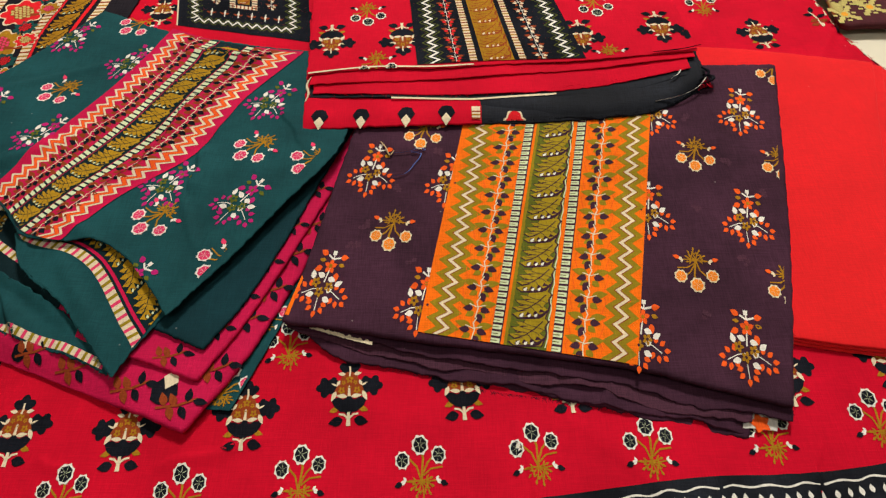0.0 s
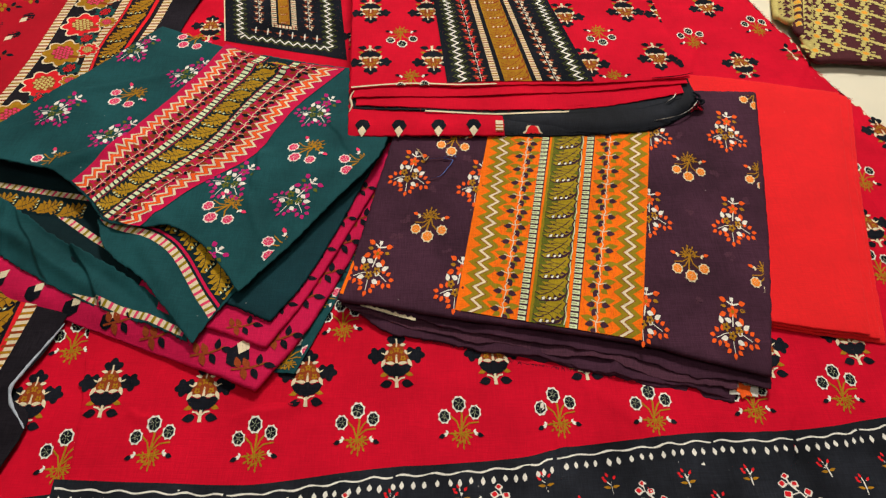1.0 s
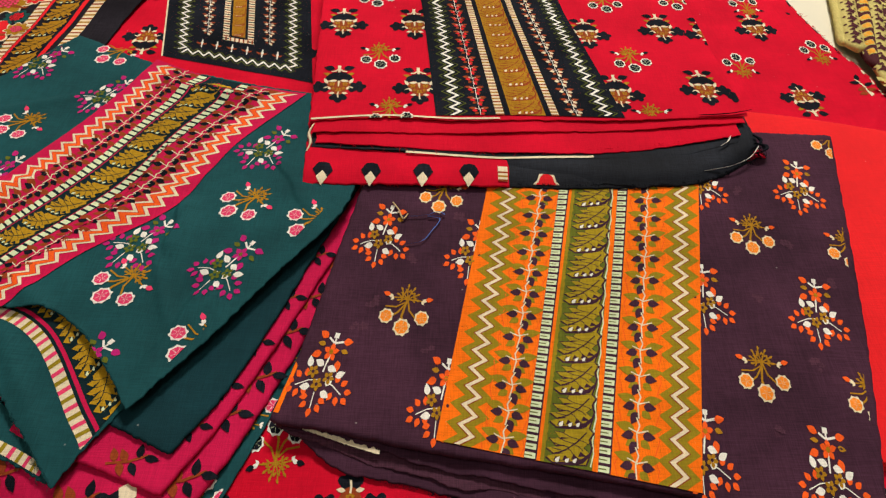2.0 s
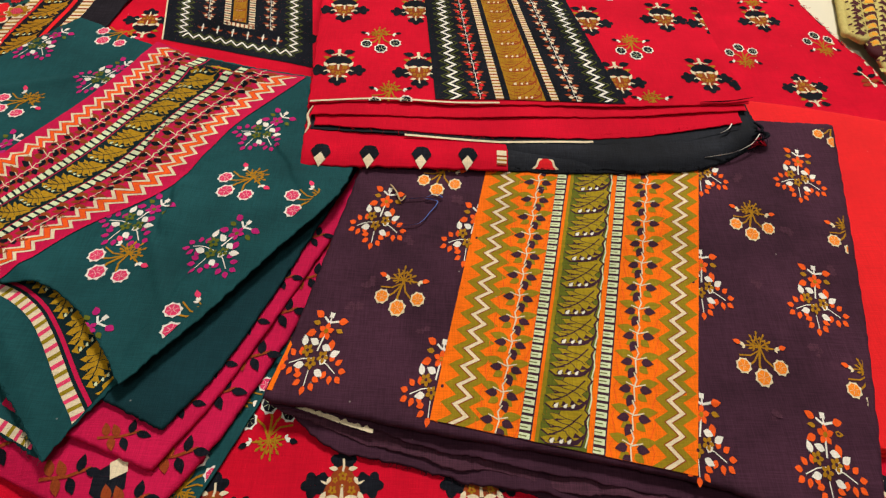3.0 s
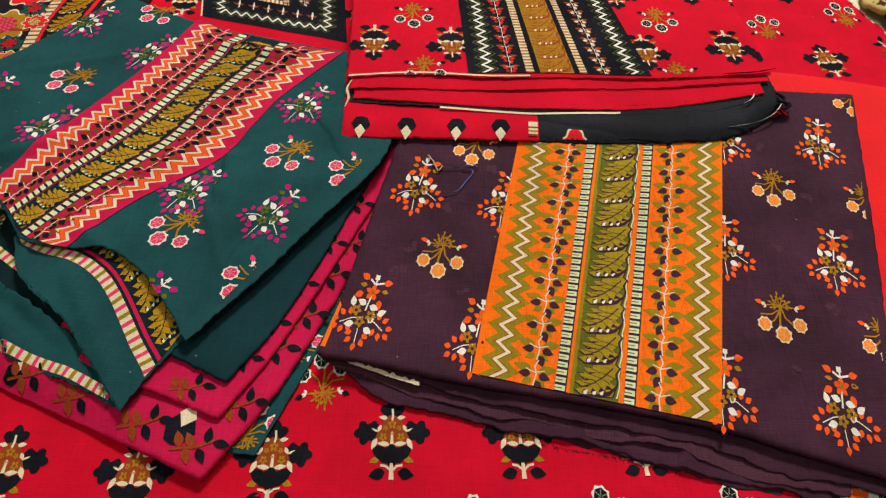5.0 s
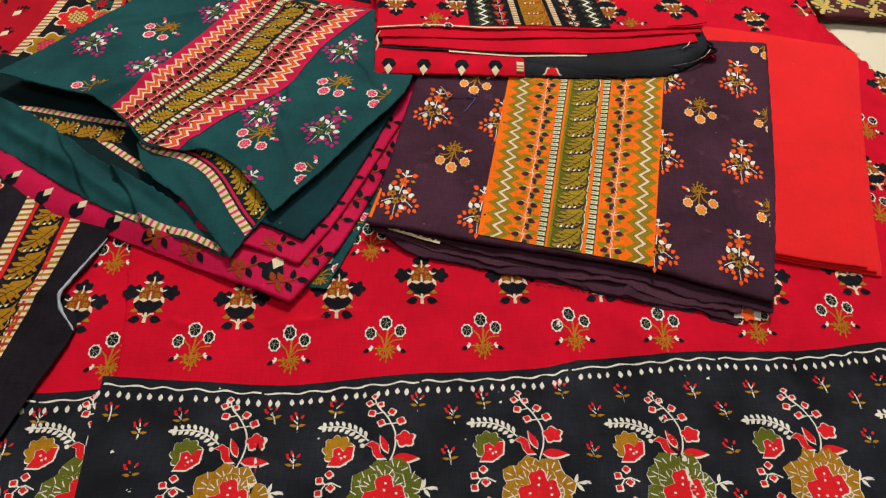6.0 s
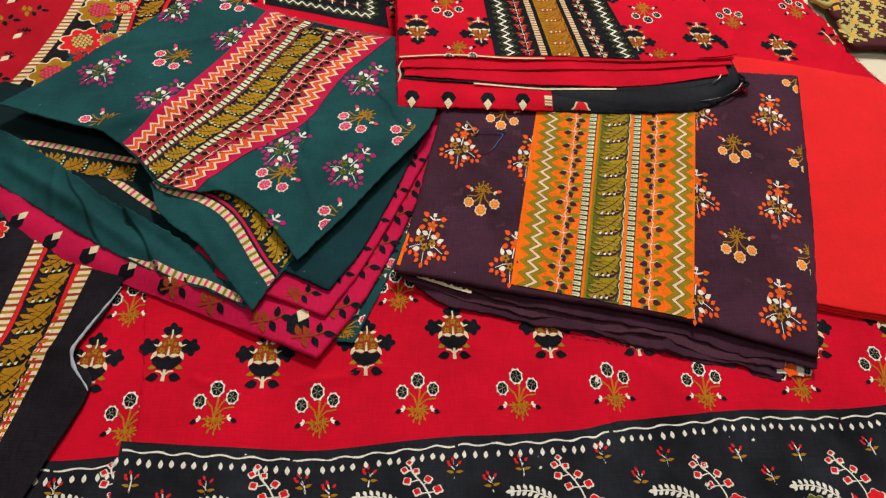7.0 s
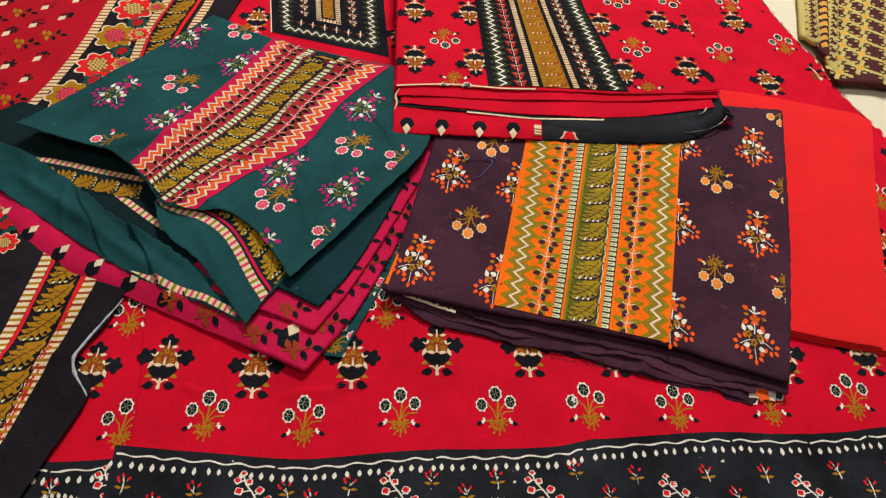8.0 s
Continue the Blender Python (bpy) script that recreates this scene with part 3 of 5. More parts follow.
def fan_flower(fill, dots, rim, heart):
    """A scalloped bloom with a pale rim and a cluster of berries on a dark stalk."""
    ink = Ink()
    ink.add(lobed(0, 0, 0.56, 8, 0.22, 0.2, 48, 0.95), rim, 1)
    ink.add(lobed(0, 0, 0.505, 8, 0.22, 0.2, 48, 0.95), fill, 2)
    ink.add(lobed(-0.02, 0.02, 0.27, 9, 0.16, 0.0, 28, 1.15), heart, 3)
    ink.add([(0.05, -0.20), (0.16, -0.24), (0.30, -0.40), (0.42, -0.42), (0.34, -0.48), (0.22, -0.42), (0.04, -0.30)], heart, 3)
    for j in range(7):
        for k in range(5):
            x, y = -0.02 + 0.105 * (k - 2 + 0.5 * (j % 2)), 0.02 + 0.095 * (j - 3)
            if (x + 0.02) ** 2 / 0.060 + (y - 0.02) ** 2 / 0.085 < 1:
                ink.add(disc(x, y, 0.043, 7, 0.08, j + k, 1.15), dots, 4)
    return ink


def lozenge(dark, pale):
    ink = Ink()
    ink.add([(0, -0.5), (0.36, 0.1), (0.2, 0.45), (0, 0.5), (-0.2, 0.45), (-0.36, 0.1)], dark, 0)
    ink.add([(0, -0.52), (0.2, -0.2), (0, 0.08), (-0.2, -0.2)], pale, 1)
    return ink


def leaf_pair(stem, gold, dark):
    ink = Ink()
    ink.line([(-0.45, -0.35), (0.0, 0.0), (0.3, 0.4)], 0.07, stem, 1)
    for x, y, a, m in ((-0.3, -0.2, 140, gold), (-0.05, -0.05, 150, gold), (0.05, 0.0, -30, dark), (0.15, 0.2, 120, dark), (0.25, 0.3, 20, dark), (-0.2, -0.15, -40, gold)):
        ink.add(petal(x, y, 0.42, 0.22, a), m, 2)
    return ink


# ---- the floor, and an added shell out of view that bounces light ----
def box(name, x0, y0, z0, x1, y1, z1, mat, parent=None):
    v = [(x, y, z) for z in (z0, z1) for y in (y0, y1) for x in (x0, x1)]
    f = [(0, 2, 3, 1), (4, 5, 7, 6), (0, 1, 5, 4), (2, 6, 7, 3), (0, 4, 6, 2), (1, 3, 7, 5)]
    return part(name, v, f, [mat], parent)


tagged(box("floor", -2.0, -2.0, -0.06, 2.0, 2.4, -0.002, FLOOR), "smooth cream sheet covering the floor under the fabrics", "floor", kind="structure")
tagged(box("shell_north", -2.1, 2.4, -0.06, 2.1, 2.5, 2.4, SHELL), "unseen wall added to close the room and bounce light", "wall", kind="structure")
tagged(box("shell_south", -2.1, -2.1, -0.06, 2.1, -2.0, 2.4, SHELL), "unseen wall added to close the room and bounce light", "wall", kind="structure")
tagged(box("shell_west", -2.1, -2.0, -0.06, -2.0, 2.4, 2.4, SHELL), "unseen wall added to close the room and bounce light", "wall", kind="structure")
tagged(box("shell_east", 2.0, -2.0, -0.06, 2.1, 2.4, 2.4, SHELL), "unseen wall added to close the room and bounce light", "wall", kind="structure")
tagged(box("ceiling", -2.1, -2.1, 2.4, 2.1, 2.5, 2.5, SHELL), "unseen ceiling added to close the room and bounce light", "ceiling", kind="structure")

# ---- heights ----
def ridge(x, y, a, b, height, width):
    """A soft crease along the line from a to b."""
    dx, dy = b[0] - a[0], b[1] - a[1]
    q = dx * dx + dy * dy
    t = ((x - a[0]) * dx + (y - a[1]) * dy) / q
    if t < -0.2 or t > 1.2:
        return 0.0
    d = abs((x - a[0]) * dy - (y - a[1]) * dx) / math.sqrt(q)
    ends = min(1.0, (t + 0.2) / 0.3, (1.2 - t) / 0.3)
    return height * ends * math.exp(-(d / width) ** 2) if d < 4 * width else 0.0


def tuck(x, y, a, b, height, width, sharp=0.0011):
    """A pressed tuck along the line from a to b: it swells slowly on its left and drops at once on its right."""
    dx, dy = b[0] - a[0], b[1] - a[1]
    q = math.hypot(dx, dy)
    t = ((x - a[0]) * dx + (y - a[1]) * dy) / (q * q)
    if t < -0.15 or t > 1.15:
        return 0.0
    d = ((y - a[1]) * dx - (x - a[0]) * dy) / q + 0.0012 * math.sin(9 * t)
    if d > 4 * width or d < -4 * sharp:
        return 0.0
    ends = min(1.0, (t + 0.15) / 0.25, (1.15 - t) / 0.25)
    return height * ends * math.exp(-(d / (width if d > 0 else sharp)) ** 2)


G_W = wrinkle(0.0011, 0.07, 3.1)
G_W2 = wrinkle(0.0007, 0.03, 8.2, (1, 0.35))


TUCKS = (((-0.100, 0.196), (-0.158, 0.1795), 0.0022, 0.007), ((-0.221, 0.1765), (-0.238, 0.1815), 0.0018, 0.005), ((0.058, 0.205), (0.072, 0.150), 0.0012, 0.008), ((0.236, 0.15), (0.250, 0.195), 0.0012, 0.008),
         ((-0.158, 0.04), (-0.150, 0.125), 0.0012, 0.010), ((0.128, 0.135), (0.150, 0.03), 0.0012, 0.010))
CREASES = (((0.10, 0.205), (0.16, 0.150), 0.0008, 0.006), ((-0.05, 0.02), (-0.04, 0.14), 0.0010, 0.006),
           ((0.07, 0.03), (0.075, 0.155), 0.0012, 0.005), ((0.25, 0.06), (0.22, 0.18), 0.0010, 0.006), ((0.33, 0.50), (0.40, 0.62), 0.0012, 0.006), ((0.25, 0.58), (0.33, 0.75), 0.0010, 0.007))


def z_ground(x, y):
    z = 0.002 + G_W(x, y) + G_W2(x, y)
    for a, c, height, width in CREASES:
        z += ridge(x, y, a, c, 1.35 * height, 0.85 * width)
    for a, c, height, width in TUCKS:
        z += tuck(x, y, a, c, height, width)
    return z


def z_dupatta(x, y):
    return 0.0065 + wr_d(x, y) + ridge(x, y, (-0.40, 0.190), (-0.31, 0.198), 0.0026, 0.007) + ridge(x, y, (-0.40, 0.10), (-0.33, 0.13), 0.0016, 0.008)


wr_d = wrinkle(0.0022, 0.05, 5.5)
wr_p = wrinkle(0.0009, 0.10, 11.0)
wr_s = wrinkle(0.0012, 0.09, 17.0)
wr_g = wrinkle(0.0034, 0.085, 23.0)


def z_plain(x, y):
    return 0.010 + 1.2 * wr_p(x, y) + ridge(x, y, (0.318, 0.26), (0.392, 0.55), 0.0010, 0.006) + ridge(x, y, (0.285, 0.35), (0.33, 0.47), 0.0014, 0.016)


def z_purple(x, y):
    return (0.0185 + 0.040 * (min(y, 0.56) - 0.25) + wr_p(x, y) + ridge(x, y, (0.148, 0.283), (0.235, 0.262), 0.0008, 0.0016) + ridge(x, y, (-0.075, 0.318), (0.0, 0.300), 0.0008, 0.0016)
            + ridge(x, y, (0.185, 0.345), (0.27, 0.330), 0.0005, 0.0016) + ridge(x, y, (-0.06, 0.40), (0.02, 0.385), 0.0006, 0.002))


def z_stack(x, y):
    return 0.0405 + wr_s(x, y)


PLEATS = (((-0.345, 0.398), (-0.262, 0.452), 0.0028, 0.007), ((-0.185, 0.545), (-0.225, 0.470), 0.0032, 0.008), ((-0.225, 0.40), (-0.16, 0.455), 0.0018, 0.007), ((-0.155, 0.36), (-0.125, 0.40), 0.0018, 0.006),
          ((-0.26, 0.35), (-0.20, 0.30), 0.0022, 0.007), ((-0.36, 0.50), (-0.29, 0.53), 0.0016, 0.006), ((-0.235, 0.560), (-0.15, 0.530), 0.0026, 0.007), ((-0.19, 0.39), (-0.165, 0.33), 0.0018, 0.005), ((-0.10, 0.43), (-0.15, 0.33), 0.0016, 0.008))


GREEN_TUCKS = (((-0.306, 0.437), (-0.357, 0.401), 0.0042, 0.012), ((-0.178, 0.424), (-0.179, 0.380), 0.0034, 0.012), ((-0.150, 0.540), (-0.222, 0.545), 0.0034, 0.010), ((-0.226, 0.402), (-0.284, 0.336), 0.0030, 0.010),
               ((-0.200, 0.478), (-0.222, 0.405), 0.0026, 0.012), ((-0.150, 0.350), (-0.171, 0.292), 0.0016, 0.010), ((-0.122, 0.470), (-0.098, 0.425), 0.0016, 0.010), ((-0.36, 0.47), (-0.40, 0.45), 0.0014, 0.008))


def z_green(x, y):
    z = 0.0300 + wr_g(x, y) + 0.004 * min(1.0, max(0.0, (-0.31 - x) / 0.08)) * min(1.0, max(0.0, (0.47 - y) / 0.08))
    for a, c, height, width in PLEATS:
        z += ridge(x, y, a, c, 1.0 * height, 0.85 * width)
    for a, c, height, width in GREEN_TUCKS:
        z += tuck(x, y, a, c, height, width)
    return z


def z_low(x, y):
    return z_ground(x, y) + 0.0030


def level(x, line):
    return float(np.interp(x, [q[0] for q in line], [q[1] for q in line]))


E_FRONT = [(-0.530, 0.368), (-0.455, 0.331), (-0.435, 0.319), (-0.372, 0.282), (-0.319, 0.262), (-0.250, 0.236), (-0.197, 0.217), (-0.150, 0.198)]


def z_mag(x, y):
    near = max(0.0, 1 - (y - level(x, E_FRONT)) / 0.022)
    return z_ground(x, y) + 0.009 + wr_g(x, y) * 0.4 + 0.0016 * noise.noise((x * 45, y * 45, 3.0)) - 0.0058 * near ** 2 * min(1.0, max(0.0, (-0.17 - x) / 0.06)) - 0.0045 * min(1.0, max(0.0, (-0.40 - x) / 0.06))


def z_mag2(x, y):
    return z_ground(x, y) + 0.0135 + wr_g(x, y) * 0.4


C_LOW = [(-0.520, 0.396), (-0.446, 0.356), (-0.404, 0.331), (-0.363, 0.306), (-0.312, 0.278), (-0.271, 0.260), (-0.236, 0.248), (-0.206, 0.234)]
C_RIM = [(-0.525, 0.432), (-0.456, 0.404), (-0.437, 0.396), (-0.393, 0.369), (-0.345, 0.336), (-0.308, 0.315), (-0.255, 0.284), (-0.214, 0.250)]


def z_flap(x, y):
    """The upper flap with the leaf border."""
    return 0.0245 + 0.20 * wr_g(x, y) + 0.0008 * math.sin(x * 70 - y * 45) - 0.0065 * min(1.0, max(0.0, (0.31 - y) / 0.08)) + ridge(x, y, (-0.262, 0.322), (-0.215, 0.255), 0.0016, 0.006)


def z_flap_low(x, y):
    """The lower flap, which leans up to a rim in front of the open fold."""
    t = (y - level(x, C_LOW)) / max(0.004, level(x, C_RIM) - level(x, C_LOW))
    t = min(1.2, max(-0.2, t))
    return 0.0125 + 0.0075 * t * min(1.0, max(0.15, (-0.22 - x) / 0.08)) + 0.0016 * math.sin(x * 66 + y * 40) + 0.0022 * noise.noise((x * 38, y * 30, 2.0)) + 0.0008 * noise.noise((x * 110, y * 90, 5.0)) + ridge(x, y, (-0.42, 0.362), (-0.30, 0.285), 0.0034, 0.0055) + ridge(x, y, (-0.36, 0.34), (-0.26, 0.275), -0.0030, 0.006) + tuck(x, y, (-0.322, 0.328), (-0.276, 0.262), 0.0042, 0.012) + tuck(x, y, (-0.372, 0.352), (-0.330, 0.290), 0.0030, 0.012) + ridge(x, y, (-0.385, 0.36), (-0.375, 0.315), 0.0020, 0.004)


def z_inner(x, y):
    return 0.0130 + 0.25 * wr_g(x, y)


# ---- the cloths ----
ground = thing("printed_fabric", "red cotton fabric spread flat with black floral border", "fabric")
RIGHT_EDGE = [(0.48, 0.04), (0.47, 0.40), (0.425, 0.548), (0.403, 0.60), (0.395, 0.65), (0.378, 0.70), (0.362, 0.755), (0.350, 0.81), (0.30, 0.95)]
RIGHT_EDGE = [along(RIGHT_EDGE, q / 90) for q in range(91)]
RIGHT_EDGE = [(x + 0.0035 * noise.noise((y * 55, 3.0, 1)) + 0.0016 * noise.noise((y * 170, 8.0, 1)), y) for x, y in RIGHT_EDGE]
FOLD_EDGE = [(-0.255, -0.014), (-0.266, 0.132), (-0.276, 0.199), (-0.287, 0.253), (-0.31, 0.45), (-0.33, 0.95)]
sheet("field", coons([FOLD_EDGE[0], (0.0, -0.010), (0.48, 0.04)], [FOLD_EDGE[-1], (0.0, 0.95), (0.30, 0.95)], FOLD_EDGE, RIGHT_EDGE), z_ground, 0.0010, RED, ground, 320, 380, 0.0010)
sheet("field", quad((-0.42, -0.020), (-0.22, -0.014), (-0.42, 0.95), (-0.25, 0.95)), lambda x, y: z_ground(x, y) - 0.0016, 0.0009, RED, ground, 50, 190, 0.0008)

dupatta = thing("printed_dupatta", "brown-black cotton dupatta with flower and leaf borders", "dupatta")
dup_patch = coons([(-0.62, 0.03), (-0.335, 0.055)], [(-0.62, 0.80), (-0.27, 0.80)], [(-0.62, 0.03), (-0.62, 0.80)],
                  [(-0.335, 0.055), (-0.320, 0.11), (-0.306, 0.172), (-0.327, 0.196), (-0.308, 0.25), (-0.30, 0.40), (-0.307, 0.633), (-0.27, 0.80)])
sheet("field", dup_patch, z_dupatta, 0.0012, DARK, dupatta, 60, 140, 0.0008)

plain = thing("folded_red_fabric", "plain bright red cotton fabric folded flat in layers", "fabric")
for k, (d, e) in enumerate(((0.014, 0.0045), (0.009, 0.002), (0.0, 0.0))):
    sheet("fold", coons([(0.10, 0.300), (0.25, 0.264 - 0.4 * e), (0.326 + d, 0.2520 - e)], [(0.10, 0.585), (0.27, 0.575), (0.408 + d, 0.552 - e)],
                        [(0.10, 0.300), (0.10, 0.585)], [(0.326 + d, 0.2520 - e), (0.367 + d, 0.41), (0.408 + d, 0.552 - e)]),
          lambda x, y, k=k: z_plain(x, y) - 0.0052 + 0.0026 * k, 0.0022, PLAIN_RED, plain, 90, 110, 0.0005, k)

purple = thing("folded_purple_fabric", "aubergine printed cotton dress fabric folded into a thick pile", "fabric")
BL, BR = (-0.045, 0.52), (0.303, 0.525)
P_RIGHT = [(0.231, 0.212), (0.252, 0.29), (0.271, 0.37), (0.303, 0.525)]
P_FRONT = [(-0.094, 0.273), (-0.061, 0.269), (-0.005, 0.259), (0.078, 0.248), (0.142, 0.237), (0.186, 0.225), (0.231, 0.212)]
for k, (z0, th, front, right, mat) in enumerate((
        (-0.0138, 0.0030, [(-0.090, 0.281), (-0.053, 0.2545), (0.006, 0.240), (0.06, 0.230), (0.117, 0.2165), (0.16, 0.2055), (0.204, 0.196)], [(0.204, 0.196), (0.262, 0.36), (0.30, 0.525)], PURPLE),
        (-0.0114, 0.0020, [(-0.091, 0.277), (-0.053, 0.2515), (0.006, 0.2385), (0.035, 0.2325), (0.10, 0.2215), (0.117, 0.2185), (0.16, 0.2075), (0.203, 0.1975)], [(0.203, 0.1975), (0.262, 0.36), (0.30, 0.525)], PURPLE),
        (-0.0095, 0.0013, [(-0.090, 0.271), (-0.05, 0.2575), (0.0, 0.2435), (0.04, 0.2385), (0.117, 0.2245), (0.16, 0.213), (0.208, 0.2035)], [(0.208, 0.2035), (0.264, 0.36), (0.30, 0.525)], MAUVE),
        (-0.0072, 0.0018, [(-0.093, 0.272), (-0.05, 0.2625), (0.006, 0.2490), (0.06, 0.2405), (0.12, 0.2295), (0.18, 0.2145), (0.232, 0.203)], [(0.232, 0.203), (0.271, 0.36), (0.303, 0.525)], PURPLE),
        (0.0, 0.0054, P_FRONT, P_RIGHT, PURPLE))):
    if z0:
        front = [along(front, q / 32) for q in range(33)]
        front = [(x, y + (0.0040 * noise.noise((x * 26, k * 5.3, 1)) + 0.0016 * noise.noise((x * 90, k * 3.1, 4))) * min(1, q / 3, (32 - q) / 3)) for q, (x, y) in enumerate(front)]
    sheet("fold", coons(front, [BL, right[-1]], [front[0], (-0.080, 0.33), BL], right),
          lambda x, y, z0=z0: z_purple(x, y) + z0 + (0.0020 * noise.noise((x * 24, y * 9, z0 * 900)) + 0.0008 * noise.noise((x * 80, y * 20, z0 * 900)) + (tuck(x, y, (0.123, 0.25), (0.116, 0.21), 0.0022, 0.008) if z0 < -0.0095 else 0) if z0 else 0),
          th, mat, purple, 180, 70, 0.0011 if z0 else 0.0007, k * 3.3)
sheet("inner_corner", quad((0.203, 0.201), (0.223, 0.199), (0.208, 0.222), (0.230, 0.220)), lambda x, y: z_purple(x, y) - 0.0120, 0.0008, WHITE, purple, 10, 10, 0.0006, 8)

stack = thing("folded_printed_fabric", "red and black printed cotton dress fabric folded in a pile", "fabric")
S_FRONT = [(-0.102, 0.503), (-0.046, 0.511), (0.012, 0.511), (0.07, 0.515), (0.129, 0.520), (0.235, 0.532)]


def droop(x, y, line, drop=0.0048, reach=0.014):
    return -drop * max(0.0, 1 - (y - level(x, line)) / reach) ** 2


def stack_fold(z, th, front, mat, x_back=(-0.125, 0.205), seed=0.0, nu=90, drop=0.0, reach=0.014):
    back = [(x_back[0], 0.86), (x_back[1], 0.86)]
    return sheet("fold", coons(front, back, [front[0], back[0]], [front[-1], back[1]]), lambda x, y: z_stack(x, y) + z + (0.0005 * math.sin(x * 45 + seed) if z else 0) + (droop(x, y, front, drop, reach) if drop else 0), th, mat, stack, nu, 150, 0.0010, seed)


LOW_FRONT = [(-0.100, 0.447), (-0.044, 0.450), (0.001, 0.451), (0.044, 0.453)]
LOW_RIGHT = [(0.040, 0.4535), (0.060, 0.4545), (0.096, 0.4555), (0.153, 0.461), (0.195, 0.470), (0.240, 0.499)]
stack_fold(-0.0066, 0.0022, LOW_FRONT, RED, (-0.125, 0.044), 1.0, 50, 0.0028)
stack_fold(-0.0072, 0.0020, LOW_RIGHT, INKY, (0.040, 0.205), 2.0, 60, 0.0040)
ROLL = [(-0.098, 0.4775), (-0.05, 0.475), (0.0, 0.4715), (0.033, 0.4675), (0.07, 0.4620), (0.11, 0.4590), (0.15, 0.4600), (0.195, 0.4700), (0.236, 0.4975)]
ROLL = [along(ROLL, q / 40) for q in range(41)]
ROLL = [(x, y + 0.0012 * noise.noise((x * 60, 2.0, 7))) for x, y in ROLL]
stack_fold(-0.0056, 0.0016, ROLL, INKY, seed=2.5, nu=130, drop=0.0046, reach=0.013)
stack_fold(-0.0054, 0.0008, [(-0.099, 0.481), (-0.045, 0.480), (0.040, 0.479), (0.103, 0.479), (0.175, 0.490), (0.222, 0.506)], INKY, seed=3.0)
sheet("loose_corner", quad((0.222, 0.489), (0.244, 0.497), (0.215, 0.522), (0.238, 0.516)), lambda x, y: 0.0305 + 0.002 * math.sin(x * 300), 0.0012, RED, stack, 16, 16, 0.0006, 9)
stack_fold(-0.0040, 0.0009, [(-0.096, 0.484), (-0.017, 0.482), (0.06, 0.482), (0.112, 0.485), (0.175, 0.499), (0.226, 0.513)], RED, seed=4.0)
stack_fold(-0.0021, 0.0009, [(-0.099, 0.493), (-0.017, 0.498), (0.069, 0.503), (0.158, 0.515), (0.232, 0.526)], RED, seed=5.0)
stack_fold(0.0, 0.0010, S_FRONT, RED, seed=6.0)

green = thing("folded_green_fabric", "bottle green and magenta printed cotton suit fabric loosely folded", "fabric")
T_FRONT = [(-0.448, 0.420), (-0.399, 0.404), (-0.358, 0.395), (-0.332, 0.379), (-0.311, 0.360), (-0.295, 0.341), (-0.277, 0.334), (-0.237, 0.333), (-0.210, 0.317), (-0.191, 0.297), (-0.171, 0.270)]
T_BACK = [(-0.312, 0.612), (-0.250, 0.582), (-0.190, 0.563), (-0.108, 0.548)]
green_patch = coons(T_FRONT, T_BACK, [T_FRONT[0], (-0.378, 0.513), T_BACK[0]], [(-0.171, 0.270), (-0.121, 0.346), (-0.066, 0.445), (-0.108, 0.548)])
sheet("bottom_layer", quad((-0.146, 0.215), (-0.124, 0.213), (-0.10, 0.47), (-0.028, 0.47)), z_low, 0.001, GREEN, green, 20, 60, 0.0005, 1)
sheet("magenta_layer", coons(E_FRONT, [(-0.35, 0.55), (-0.04, 0.47)], [E_FRONT[0], (-0.445, 0.392), (-0.35, 0.55)],
                             [(-0.150, 0.198), (-0.111, 0.271), (-0.040, 0.47)]), z_mag, lambda x, y: max(0.0015, min(0.005, z_mag(x, y) - z_ground(x, y) - 0.0015)), MAGENTA, green, 110, 110, 0.0006, 2)
sheet("magenta_layer", coons([(-0.235, 0.262), (-0.20, 0.250), (-0.147, 0.231)], [(-0.20, 0.55), (-0.046, 0.47)], [(-0.235, 0.262), (-0.20, 0.55)],
                             [(-0.147, 0.231), (-0.115, 0.295), (-0.046, 0.47)]), z_mag2, 0.004, MAGENTA, green, 90, 60, 0.0006, 3)
# duskier side of the green, with the top layer's shade put into its colour
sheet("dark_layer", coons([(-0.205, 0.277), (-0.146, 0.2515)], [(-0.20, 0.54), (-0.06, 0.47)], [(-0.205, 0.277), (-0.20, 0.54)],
                          [(-0.146, 0.2515), (-0.118, 0.306), (-0.06, 0.47)]), lambda x, y: z_ground(x, y) + 0.0175 + wr_g(x, y) * 0.4, 0.0030, DUSKY_SHADED_GREEN, green, 90, 60, 0.0010, 4)
# dark printed inside, with the open fold's shade deepened into its colour
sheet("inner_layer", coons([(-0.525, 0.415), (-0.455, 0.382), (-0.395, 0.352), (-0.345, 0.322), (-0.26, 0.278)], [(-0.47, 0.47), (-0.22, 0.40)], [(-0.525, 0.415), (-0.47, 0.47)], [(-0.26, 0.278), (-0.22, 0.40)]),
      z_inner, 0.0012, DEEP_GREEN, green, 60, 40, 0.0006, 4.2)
sheet("lower_flap", coons(C_LOW, C_RIM, [C_LOW[0], C_RIM[0]], [C_LOW[-1], C_RIM[-1]]), z_flap_low, 0.0012, GREEN, green, 200, 50, 0.0013, 4.5)
FLAP_FRONT = [(-0.300, 0.343), (-0.286, 0.313), (-0.252, 0.287), (-0.229, 0.262), (-0.200, 0.2295)]
FLAP_RIGHT = [(-0.200, 0.2295), (-0.188, 0.2540), (-0.160, 0.300)]
